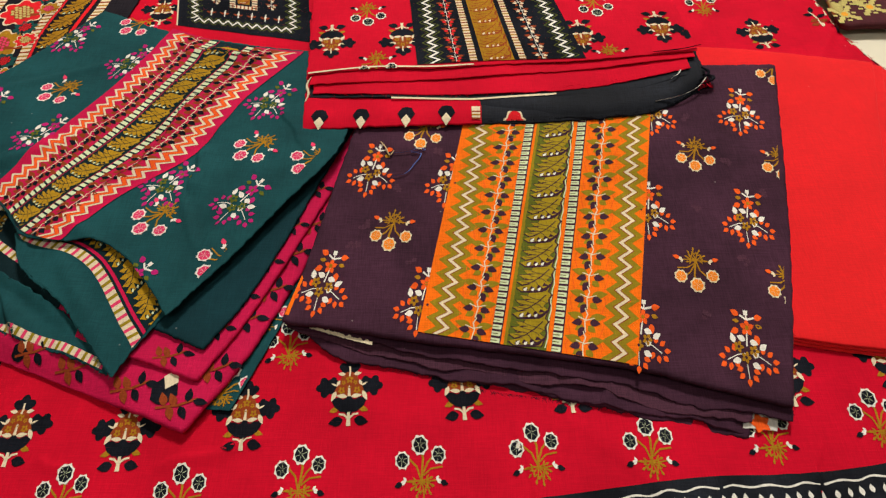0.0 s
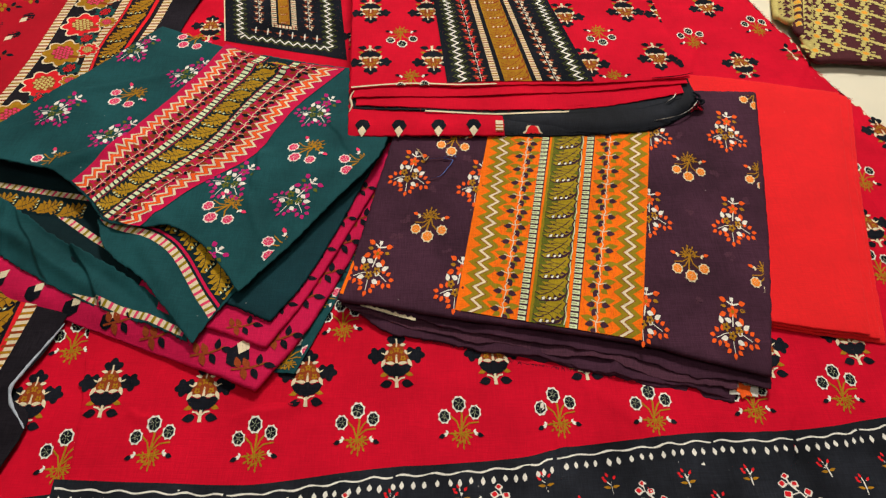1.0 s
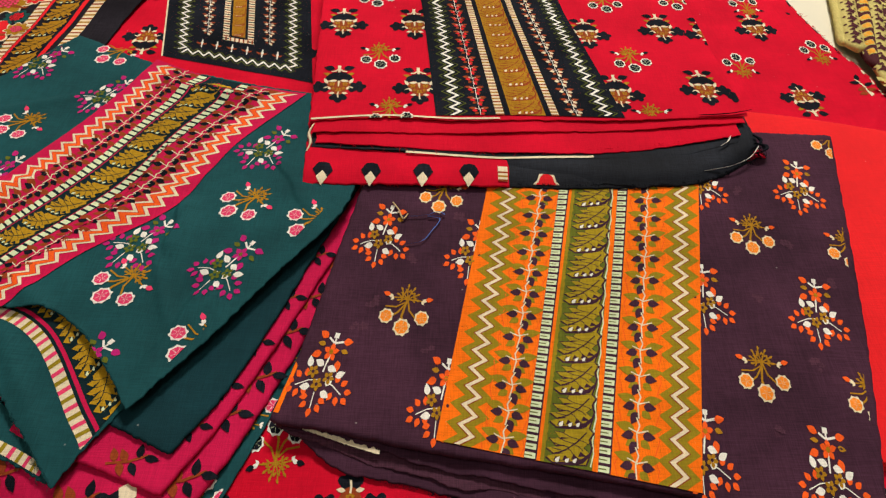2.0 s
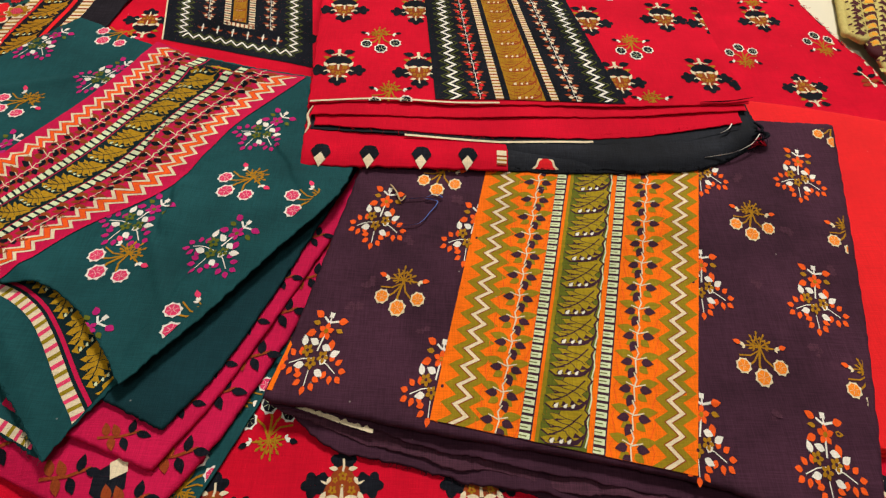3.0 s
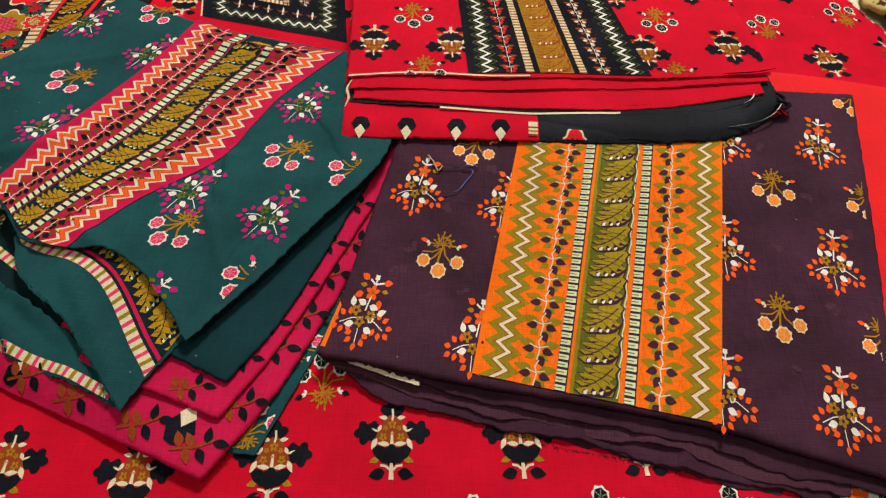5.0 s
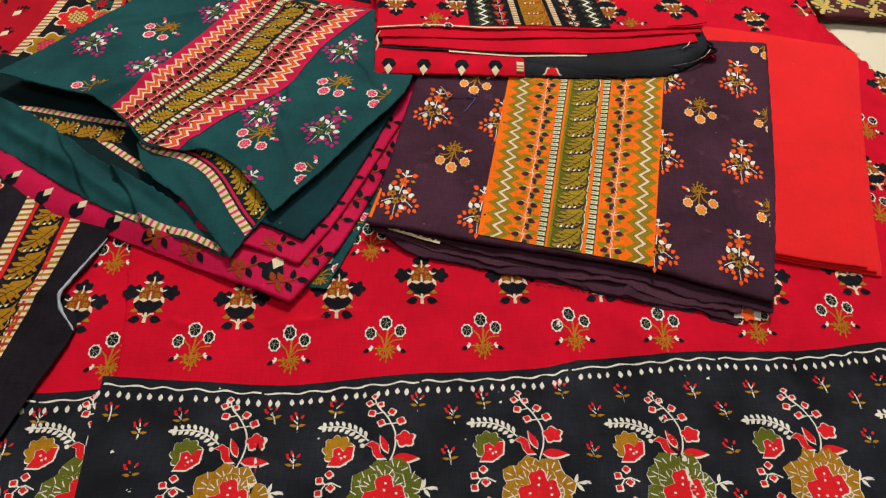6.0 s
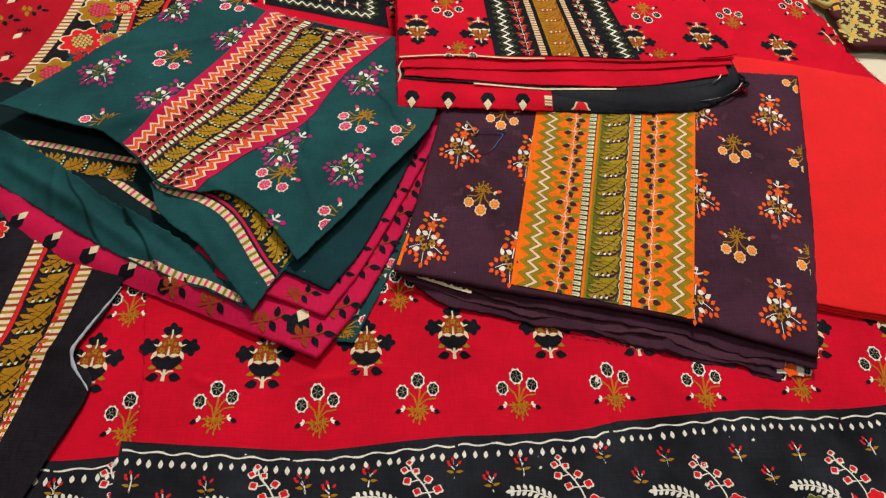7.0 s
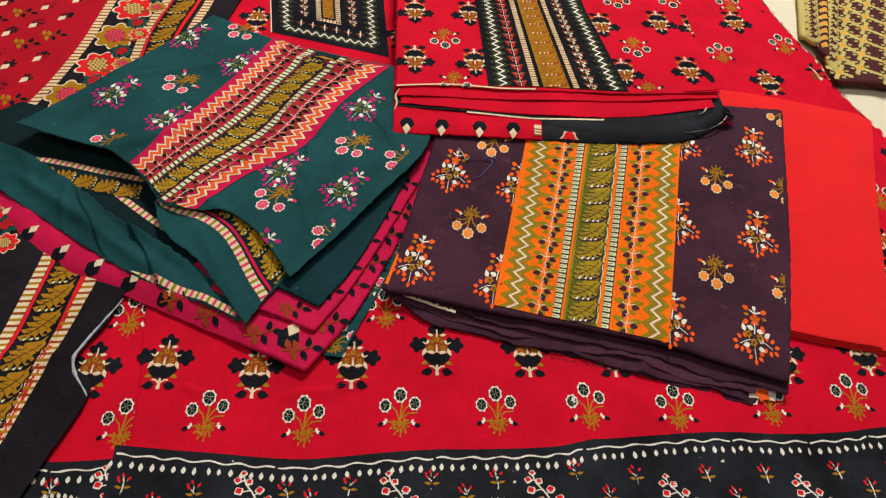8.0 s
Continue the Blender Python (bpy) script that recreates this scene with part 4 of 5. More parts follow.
sheet("border_flap", coons(FLAP_FRONT, [(-0.28, 0.37), (-0.160, 0.300)], [FLAP_FRONT[0], (-0.28, 0.37)], FLAP_RIGHT),
      z_flap, 0.0011, GREEN, green, 140, 60, 0.0011, 4.7)
sheet("top_layer", green_patch, z_green, 0.0015, GREEN, green, 200, 200, 0.0010, 5)

brown = thing("folded_brown_fabric", "cream and brown geometric printed fabric folded on the floor", "fabric")
def soft(x0, x1, lean):
    """The rounded back of a fold that runs away from the viewer between two lines."""
    def f(x, y):
        m = x - lean * (y - 0.70)
        t = min(1.0, max(0.0, (m - x0) / (x1 - x0)))
        return 0.006 + 0.008 * math.sqrt(max(0.0, math.sin(math.pi * (0.06 + 0.88 * t)))) + 0.0008 * noise.noise((x * 60, y * 20, 2))
    return f


BROWN_FOLDS = (([(0.388, 0.700), (0.395, 0.682), (0.405, 0.690)], (0.428, 0.87), (0.455, 0.87), SAND, BROWN, soft(0.389, 0.408, 0.24)),
               ([(0.403, 0.690), (0.400, 0.660), (0.409, 0.652)], (0.453, 0.87), (0.472, 0.87), BROWN, YOLK, soft(0.406, 0.420, 0.28)),
               ([(0.404, 0.660), (0.402, 0.632), (0.410, 0.622)], (0.470, 0.87), (0.494, 0.87), SAND, BROWN, soft(0.414, 0.432, 0.32)),
               ([(0.404, 0.632), (0.405, 0.611), (0.44, 0.612), (0.58, 0.600)], (0.492, 0.87), (0.64, 0.87), BROWN, SAND, lambda x, y: 0.012 + 0.001 * noise.noise((x * 40, y * 40, 5))))
for front, bl, br, mat, mark, z_fold in BROWN_FOLDS:
    sheet("fold", coons(front, [bl, br], [front[0], bl], [front[-1], br]), z_fold, 0.008, mat, brown, 40, 60, 0.0008)

# ---- prints on the spread red fabric ----
BORDER_TOP = [(-0.275, 0.132), (-0.245, 0.131), (-0.205, 0.130), (-0.164, 0.129), (-0.136, 0.130), (-0.083, 0.138), (-0.048, 0.142), (0.001, 0.146), (0.045, 0.151),
              (0.071, 0.157), (0.135, 0.166), (0.181, 0.171), (0.227, 0.172), (0.274, 0.177), (0.308, 0.183), (0.40, 0.196), (0.475, 0.206)]
BORDER_LEFT = [(-0.43, 0.126), (-0.38, 0.121), (-0.322, 0.117), (-0.262, 0.124)]


def z_under(x, y):
    return z_ground(x, y) - 0.0016


def laid(patch, mat, nu, nv, layer=0):
    """A plain printed area: a net over the unit square of a patch."""
    ink = Ink()
    for i in range(nu):
        for j in range(nv):
            ink.add([(i / nu, j / nv), ((i + 1) / nu, j / nv), ((i + 1) / nu, (j + 1) / nv), (i / nu, (j + 1) / nv)], mat, layer)
    return ink, patch


for top_line, height, lo in ((BORDER_TOP, z_ground, (-0.262, -0.012, 0.478, 0.042)), (BORDER_LEFT, z_under, (-0.418, -0.018, -0.225, -0.012))):
    ink, patch = laid(coons([lo[:2], lo[2:]], top_line, [lo[:2], top_line[0]], [lo[2:], top_line[-1]]), WASHED, 150 if height is z_ground else 40, 34)
    border = press("border", ink, patch, height, ground, label="black printed border with flowers", jitter=0.0)
    trim = Ink()
    total = sum(math.dist(a, b) for a, b in zip(top_line, top_line[1:]))
    n = int(total / 0.0030)
    wavy = []
    for k in range(n + 1):
        x, y = along(top_line, k / n)
        wavy.append((x, y - 0.0068 + 0.0009 * math.sin(k * 0.9) + 0.0006 * noise.noise((k * 0.31, 2.0, 0))))
    for k in range(n):
        if k % 38:
            trim.line(wavy[k:k + 2], 0.0012 + 0.0008 * noise.noise((k * 0.4, 0, 0)), WHITE, 2)
    m = int(total / 0.0076)
    for k in range(m + 1):
        x, y = along(top_line, k / m)
        trim.add(petal(x + 0.001 * random.uniform(-1, 1), y - 0.0105 - 0.001 * random.random(), 0.0050 + 0.0014 * random.random(), 0.0027 + 0.0008 * random.random(), -88 + 9 * random.uniform(-1, 1), 7, 1.15), WHITE, 2)
    press("beading", trim, lambda u, v: (u, v), height, border)

BLOOMS = [(-0.267, 0.047), (-0.170, 0.048), (-0.068, 0.054), (0.036, 0.061), (0.135, 0.064), (0.236, 0.070), (0.338, 0.078), (0.440, 0.087)]
for k, (x, y) in enumerate(BLOOMS):
    press("printed_bouquet", bouquet(OCHRE if k % 2 else MOSS, k), at_spot(x, y, 1.0, 94), z_under if x < -0.26 else z_ground, ground)
TWIGS = [(-0.309, 0.099), (-0.261, 0.105), (-0.212, 0.103), (-0.238, 0.093), (-0.149, 0.107), (-0.105, 0.113), (-0.131, 0.102), (-0.047, 0.120), (0.0, 0.124), (0.058, 0.134), (-0.022, 0.112), (0.103, 0.133),
         (0.082, 0.117), (0.157, 0.137), (0.202, 0.140), (0.177, 0.122), (0.258, 0.146), (0.281, 0.134), (-0.130, 0.074), (-0.024, 0.082), (0.077, 0.087), (0.176, 0.093), (0.280, 0.104), (-0.236, 0.064),
         (-0.324, 0.076), (0.176, 0.058), (-0.316, 0.045), (0.304, 0.150), (0.361, 0.156), (0.383, 0.140), (0.382, 0.112)]
for x, y in TWIGS:
    press("printed_twig", twiglet(WHITE, SCARLET, OCHRE), at_spot(x, y, 0.0150, 92 + random.uniform(-14, 14)), z_under if x < -0.266 else z_ground, ground)
ink = Ink()
rng = random.Random(12)
for x, y in ((-0.252, 0.076), (-0.234, 0.051), (-0.013, 0.093), (0.153, 0.149), (0.171, 0.147), (0.013, 0.122), (-0.115, 0.09), (0.09, 0.07), (0.21, 0.115), (-0.19, 0.125)):
    ink.add(lobed(x, y, rng.uniform(0.0006, 0.0022), 3, 0.3, rng.random() * 6, 9, 0.8), WHITE, 0)
tagged(press("fleck", ink, lambda u, v: (u, v), z_ground, ground, label="white flecks of missed dye"), kind="stuff")

RED_SPRIG = sprig(WHITE, BLACK, PALE, OCHRE, WHITE, BLACK)
RED_BOLD = bold_flower(BLACK, RUST, OCHRE, CREAM)
for x, y in ((-0.217, 0.158), (-0.145, 0.158), (-0.074, 0.170), (0.0, 0.176), (0.071, 0.184), (0.142, 0.188), (0.218, 0.197), (0.289, 0.207), (0.362, 0.214),
             (-0.093, 0.262), (0.392, 0.435), (0.365, 0.325), (0.276, 0.655), (0.359, 0.683), (0.309, 0.762), (-0.02, 0.268)):
    press("printed_sprig", RED_SPRIG, at_spot(x, y, 0.040, 95 + random.uniform(-4, 4), 0.78), z_ground, ground)
for x, y in ((-0.276, 0.148), (-0.297, 0.240)):
    press("printed_sprig", RED_SPRIG, at_spot(x, y, 0.040, 95, 0.78), z_under, ground)
for x, y, a in ((-0.259, 0.201, 92), (-0.188, 0.198, 93), (-0.114, 0.211, 93), (-0.048, 0.227, 93), (0.026, 0.231, 94), (0.096, 0.236, 94), (0.240, 0.240, 94), (0.312, 0.252, 94), (0.385, 0.262, 94),
                (0.376, 0.372, 95), (0.440, 0.500, 95), (0.308, 0.723, 275), (0.322, 0.608, 98), (0.330, 0.824, 98), (-0.275, 0.652, 95), (-0.106, 0.64, 95), (-0.294, 0.74, 95)):
    press("printed_flower", RED_BOLD, at_spot(x, y - 0.001, 0.0465, a, 0.84), z_ground, ground, fence=[(-0.6, -0.1), (0.405 if y > 0.58 else 0.47, -0.1), (0.405 if y > 0.58 else 0.47, 0.9), (-0.6, 0.9)])
press("printed_flower", RED_BOLD, at_spot(-0.312, 0.190, 0.0465, 92, 0.84), z_under, ground)

press("printed_leaf", leaf_pair(CREAM, RUST, BLACK), at_spot(0.386, 0.632, 0.024, 150), z_ground, ground)

# the neck panel printed on the same fabric
YOKE_W, YOKE_L = 0.142, 0.27
yoke_quad = quad((-0.2535, 0.627), (-0.1165, 0.598), (-0.302, 0.872), (-0.155, 0.866))


def yoke_xy(x, y):
    return yoke_quad(x / YOKE_W, y / YOKE_L)


ink = Ink()
ink.rect(-0.0015, 0.0, 0.0, YOKE_L, CREAM, 0, 0.008)
ink.rect(0.0, 0.0, YOKE_W, YOKE_L, BLACK, 0, 0.008)
yoke = press("neck_panel", ink, yoke_xy, z_ground, ground, label="black printed neck panel with zigzag edge", lift=0.0001)
for x in (0.018, YOKE_W - 0.018):
    ink = Ink()
    for w, m, l, amp in ((0.0062, MOSS, 2, 0.0036), (0.0048, BLACK, 3, 0.0036), (0.0017, WHITE, 4, 0.0034)):
        zigzag(ink, x, amp, 0.0105, YOKE_L, w, m, l, 0.016)
    press("zigzag", ink, yoke_xy, z_ground, yoke, lift=0.0001)
ink = Ink()
for w, m, l in ((0.0062, MOSS, 2), (0.0048, BLACK, 3), (0.0017, WHITE, 4)):
    ink.line([(0.018 + k * 0.0052, 0.015 + (0.0036 if k % 2 else -0.0036)) for k in range(21)], w, m, l)
press("zigzag", ink, yoke_xy, z_ground, yoke, lift=0.0001)
for x in (0.041, YOKE_W - 0.041):
    ink = Ink()
    vine(ink, x, YOKE_L, 0.0135, WHITE, RUST, CREAM, 0.0048, 0.048)
    press("vine", ink, yoke_xy, z_ground, yoke, lift=0.0001)
ink = Ink()
for k in range(6):
    x = 0.036 + 0.0145 * k
    ink.line([(x, 0.026), (x + 0.001, 0.038)], 0.0011, WHITE, 3)
    for a in (30, 80, 150):
        ink.add(petal(x, 0.030, 0.0062, 0.0028, a), CREAM if a == 80 else RUST, 2)
press("vine", ink, yoke_xy, z_ground, yoke, lift=0.0001)
ink = Ink()
barred(ink, 0.056, 0.062, YOKE_L, 0.0042, CREAM, (BLACK, RUST), 0.046, 0.0)
barred(ink, YOKE_W - 0.062, YOKE_W - 0.056, YOKE_L, 0.0042, CREAM, (BLACK, RUST), 0.046, 0.0)
ink.rect(0.056, 0.044, YOKE_W - 0.056, 0.0495, CREAM, 1)
for k in range(7):
    ink.rect(0.0585 + 0.0042 * k, 0.044, 0.060 + 0.0042 * k, 0.0495, RUST, 2)
press("frame_stripe", ink, yoke_xy, z_ground, yoke, lift=0.0001)
ink = Ink()
acanthus(ink, 0.0645, YOKE_W - 0.0645, YOKE_L, 0.017, OCHRE, OCHRE, RUST, CREAM, 0.053)
press("leaf_strip", ink, yoke_xy, z_ground, yoke, lift=0.0001)

# ---- prints on the dupatta ----
DUP_L = 0.72


def dup_line(pts):
    return lambda y: float(np.interp(y, [p[1] for p in pts], [p[0] for p in pts]))


dup_a = dup_line([(-0.470, 0.05), (-0.475, 0.40), (-0.474, 0.45), (-0.459, 0.504), (-0.450, 0.58), (-0.447, 0.66), (-0.445, 0.80)])
dup_b = dup_line([(-0.398, 0.05), (-0.387, 0.22), (-0.384, 0.29), (-0.388, 0.45), (-0.392, 0.536), (-0.395, 0.605), (-0.387, 0.667), (-0.375, 0.80)])
dup_c = dup_line([(-0.366, 0.05), (-0.359, 0.13), (-0.352, 0.193), (-0.342, 0.265), (-0.340, 0.45), (-0.346, 0.612), (-0.339, 0.674), (-0.325, 0.80)])


def strip_xy(line, side=1):
    return lambda u, v: (line(0.045 + v) + side * u, 0.045 + v)


ink = Ink()
n = 90
for k in range(n):
    y0, y1 = 0.05 + 0.74 * k / n, 0.05 + 0.74 * (k + 1) / n
    for a, b in ((-0.61, -0.55), (-0.55, -0.50), (-0.50, 0.0)):
        ink.add([(a, y0), (b if b else dup_a(y0), y0), (b if b else dup_a(y1), y1), (a, y1)], DEEP_RED, 0)
press("red_field", ink, lambda u, v: (u, v), z_dupatta, dupatta, label="red printed centre of the dupatta", jitter=0.0)
for line, w in ((dup_a, 0.0095), (dup_b, 0.0090), (dup_c, 0.0095)):
    ink = Ink()
    barred(ink, 0.0, w, DUP_L, 0.0058, CREAM, (RUST, OCHRE), 0.0, 0.0012)
    press("barred_stripe", ink, strip_xy(line), z_dupatta, dupatta)
ink = Ink()
ink.rect(0.0095, 0.0, 0.0125, DUP_L, SCARLET, 1, 0.008)
acanthus(ink, 0.0120, 0.0385, DUP_L, 0.027, DARK, OCHRE, BLACK, PALE, 0.0)
ink.rect(0.0385, 0.0, 0.0425, DUP_L, SCARLET, 1, 0.008)
press("leaf_strip", ink, strip_xy(dup_b), z_dupatta, dupatta)
FANS = (fan_flower(SCARLET, SAND, CREAM, RUST), fan_flower(OCHRE, PINK, CREAM, RUST), fan_flower(TEAL, SCARLET, DARK, DARK))
for k in range(16):
    y = 0.085 + 0.052 * k - (0.012 if k > 5 else 0)
    x = dup_a(y) + 0.031 + 0.003 * (k % 2)
    press("printed_bloom", FANS[(k + 1) % 2], at_spot(x, y, 0.040, 115 + 12 * (k % 3)), z_dupatta, dupatta)
    press("printed_bloom", FANS[2], at_spot(x + 0.016, y + 0.026, 0.022, 60), z_dupatta, dupatta)
    press("printed_bloom", FANS[k % 2], at_spot(x + 0.024, y + 0.006, 0.019, 140), z_dupatta, dupatta, lift=0.0004)
for j in range(4):
    for k in range(20):
        x, y = -0.483 - 0.024 * j + 0.003 * random.uniform(-1, 1), 0.08 + 0.036 * k + (0.018 if j % 2 else 0)
        if x < dup_a(y) - 0.008 and x > -0.60:
            if (j + k) % 3 == 2:
                press("printed_twig", leaf_pair(RUST, OCHRE, BLACK), at_spot(x, y, 0.022, 60), z_dupatta, dupatta)
            else:
                press("printed_lozenge", lozenge(BLACK, CREAM), at_spot(x, y, 0.0205, 60), z_dupatta, dupatta)
edge = [(-0.3065, 0.166), (-0.3255, 0.197), (-0.306, 0.252)]
ring = []
for k in range(41):
    x, y = along(edge, k / 40)
    ring.append((x + 0.0006, y))
verts, faces = [], []
for k, (x, y) in enumerate(ring):
    w = 0.0019 * math.sin(math.pi * (k + 1) / 42) ** 0.5 * (0.75 + 0.6 * noise.noise((k * 0.35, 0, 0)))
    for a in range(6):
        verts.append((x + w * math.cos(a * 1.047), y + 0.4 * w * math.cos(a * 1.047), z_dupatta(x, y) - 0.0002 + w * math.sin(a * 1.047)))
    if k:
        for a in range(6):
            faces.append(((k - 1) * 6 + a, (k - 1) * 6 + (a + 1) % 6, k * 6 + (a + 1) % 6, k * 6 + a))
part("selvedge", verts, faces, [GREY], dupatta, smooth=True, label="turned pale grey selvedge")

# ---- prints on the purple pile ----
P_W, P_L = 0.146, 0.245
p_band = quad((-0.0035, 0.2625), (0.1395, 0.2375), (0.0385, 0.505), (0.1965, 0.520))


def pband_xy(x, y):
    return p_band(x / P_W, y / P_L)


PURPLE_SPRIG = sprig(CREAM, AMBER, CREAM, OCHRE, CREAM, FLAME)
PURPLE_SPRAY = cluster(FLAME, OCHRE, WHITE, PURPLE)
fence_p = [(-0.093, 0.2725), (0.231, 0.2135), (0.302, 0.52), (-0.045, 0.52)]
for x, y in ((-0.069, 0.303), (-0.041, 0.407), (0.261, 0.469), (0.240, 0.358), (0.214, 0.252), (0.000, 0.288), (0.020, 0.396), (0.168, 0.366), (0.146, 0.261), (0.189, 0.470)):
    press("printed_spray", PURPLE_SPRAY, at_spot(x, y, 0.049, 80 + random.uniform(-3, 3), 0.74), z_purple, purple, fence_p)
for x, y in ((-0.024, 0.347), (0.214, 0.421), (0.192, 0.311), (-0.002, 0.446), (0.279, 0.411), (0.254, 0.298), (0.301, 0.518)):
    press("printed_sprig", PURPLE_SPRIG, at_spot(x, y, 0.037, 260 + random.uniform(-3, 3), 0.82), z_purple, purple, fence_p)
for x, y in ((-0.045, 0.352), (-0.010, 0.318), (-0.022, 0.388), (0.010, 0.425), (0.203, 0.365), (0.228, 0.318), (0.236, 0.412), (0.190, 0.275), (0.255, 0.38), (0.215, 0.462), (-0.052, 0.335)):
    ink = Ink()
    for q in range(4):
        ink.add(lobed(random.uniform(-0.4, 0.4), random.uniform(-0.4, 0.4), random.uniform(0.15, 0.35), 5, 0.3, q), MAUVE, 0)
    press("faint_spot", ink, at_spot(x, y, 0.0085, 80), z_purple, purple, fence_p, lift=-0.0001)
ink = Ink()
ink.rect(0.0, 0.0, P_W, P_L, ORANGE, 0, 0.0075)
sliver = Ink()
sliver.add([(-0.0945, 0.2760), (-0.0915, 0.2755), (-0.0850, 0.3050), (-0.0862, 0.3080)], ORANGE, 0)
press("orange_edge", sliver, lambda u, v: (u, v), z_purple, purple, label="sliver of orange print at the fold")
band = press("band", ink, pband_xy, z_purple, purple, label="orange printed centre band", lift=0.00035)
UP = 0.00035
fence_b = [(-0.0035, 0.2625), (0.1395, 0.2375), (0.1965, 0.520), (0.0385, 0.505)]
for x in (0.0155, 0.1335):
    ink = Ink()
    zigzag(ink, x, 0.0038, 0.0118, P_L, 0.0098, OLIVE, 1)
    zigzag(ink, x, 0.0038, 0.0118, P_L, 0.0031, RUST, 2)
    zigzag(ink, x, 0.0038, 0.0118, P_L, 0.0020, CREAM, 3)
    press("zigzag", ink, pband_xy, z_purple, band, fence_b, lift=UP)
for x, s in ((0.0365, 1), (0.1105, -1)):
    ink = Ink()
    vine(ink, x, P_L, 0.0160, CREAM, OLIVE, PURPLE, 0.0090, 0.0, s)
    for k in range(int(P_L / 0.0160)):
        for e in (-1, 1):
            ink.line([(x + e * 0.0105, k * 0.0160), (x + e * 0.0122, k * 0.0160 + 0.006), (x + e * 0.0095, k * 0.0160 + 0.0125), (x + e * 0.0105, k * 0.0160 + 0.0160)], 0.0005, FLAME, 1)
    press("vine", ink, pband_xy, z_purple, band, fence_b, lift=UP)
for x0, x1 in ((0.0490, 0.0560), (0.0895, 0.0965)):
    ink = Ink()
    rope(ink, x0, x1, P_L, 0.0048, PURPLE, PALE, MOSS)
    press("rope_stripe", ink, pband_xy, z_purple, band, fence_b, lift=UP)
ink = Ink()
ink.rect(0.0580, 0.0, 0.0605, P_L, OLIVE, 1, 0.008)
acanthus(ink, 0.0600, 0.0865, P_L, 0.0195, MOSS, LEAF, PURPLE, WHITE, 0.0, PALE)
press("leaf_strip", ink, pband_xy, z_purple, band, fence_b, lift=UP)
ink = Ink()
for a in range(5):
    ink.add(petal(0.214, 0.2035, 0.007, 0.005, 30 + 72 * a), FLAME, 0)
press("printed_spot", ink, lambda u, v: (u, v), lambda x, y: z_purple(x, y) - 0.0120, purple, lift=0.0002)
# raw edge and lining that show at the front corner
ink = Ink()
for k in range(40):
    x = -0.078 + 0.0011 * k
    y = float(np.interp(x, [-0.09, -0.05, 0.0], [0.2735, 0.2610, 0.2475])) - 0.0006
    t0, t1 = (0.0026 + 0.0030 * noise.noise((q * 0.45, 0, 0)) for q in (k, k + 1))
    s0, s1 = (0.0008 * noise.noise((q * 0.8, 4, 0)) for q in (k, k + 1))
    ink.add([(x, y + s0), (x + 0.0011, y + s1), (x + 0.0011, y + max(s1 + 0.0003, t1)), (x, y + max(s0 + 0.0003, t0))], CREAM, 0)
press("raw_edge", ink, lambda u, v: (u, v), lambda x, y: z_purple(x, y) - 0.0066, purple, label="frayed pale raw edge")

# ---- prints on the red pile ----
S_W, S_L = 0.140, 0.34
s_band = coons([(-0.009, 0.5145), (0.137, 0.5225)], [(-0.050, 0.855), (0.068, 0.855)], [(-0.009, 0.5145), (-0.0245, 0.666), (-0.033, 0.71), (-0.050, 0.855)], [(0.137, 0.5225), (0.107, 0.65), (0.098, 0.70), (0.068, 0.855)])


def sband_xy(x, y):
    return s_band(x / S_W, y / S_L)


fence_s = [(-0.103, 0.506), (0.0, 0.512), (0.235, 0.533), (0.205, 0.86), (-0.125, 0.86)]
for x, y in ((-0.091, 0.634), (-0.086, 0.548), (-0.030, 0.637), (-0.023, 0.551), (0.120, 0.636), (0.136, 0.554), (0.188, 0.650), (0.208, 0.566), (-0.098, 0.72), (-0.036, 0.723), (0.105, 0.72), (0.168, 0.735), (0.229, 0.648), (0.246, 0.560)):
    press("printed_flower", RED_BOLD, at_spot(x, y, 0.0445, 274, 0.86), z_stack, stack, fence_s)
for x, y in ((-0.056, 0.588), (-0.043, 0.516), (0.154, 0.600), (0.160, 0.524), (-0.065, 0.680), (0.143, 0.690), (0.21, 0.70)):
    press("printed_sprig", RED_SPRIG, at_spot(x, y, 0.036, 274, 0.9), z_stack, stack, fence_s)
ink = Ink()
ink.rect(0.0, 0.0, S_W, S_L, BLACK, 0, 0.008)
sband = press("band", ink, sband_xy, z_stack, stack, label="black printed centre band", lift=0.00035)
for x in (0.0150, 0.1270):
    ink = Ink()
    for w, m, l in ((0.0062, MOSS, 2), (0.0050, BLACK, 3), (0.0017, WHITE, 4)):
        zigzag(ink, x, 0.0034, 0.0090, S_L, w, m, l)
    press("zigzag", ink, sband_xy, z_stack, sband, fence_s, lift=UP)
for x in (0.0325, 0.1040):
    ink = Ink()
    vine(ink, x, S_L, 0.0120, WHITE, RUST, SCARLET if x < 0.05 else CREAM, 0.0052)
    press("vine", ink, sband_xy, z_stack, sband, fence_s, lift=UP)
for x0, x1 in ((0.0440, 0.0500), (0.0850, 0.0905)):
    ink = Ink()
    barred(ink, x0, x1, S_L, 0.0036, CREAM, (RUST, OCHRE), 0.0, 0.0)
    press("barred_stripe", ink, sband_xy, z_stack, sband, fence_s, lift=UP)
ink = Ink()
acanthus(ink, 0.0545, 0.0805, S_L, 0.0165, OCHRE, OCHRE, RUST, CREAM)
press("leaf_strip", ink, sband_xy, z_stack, sband, fence_s, lift=UP)
ink = Ink()
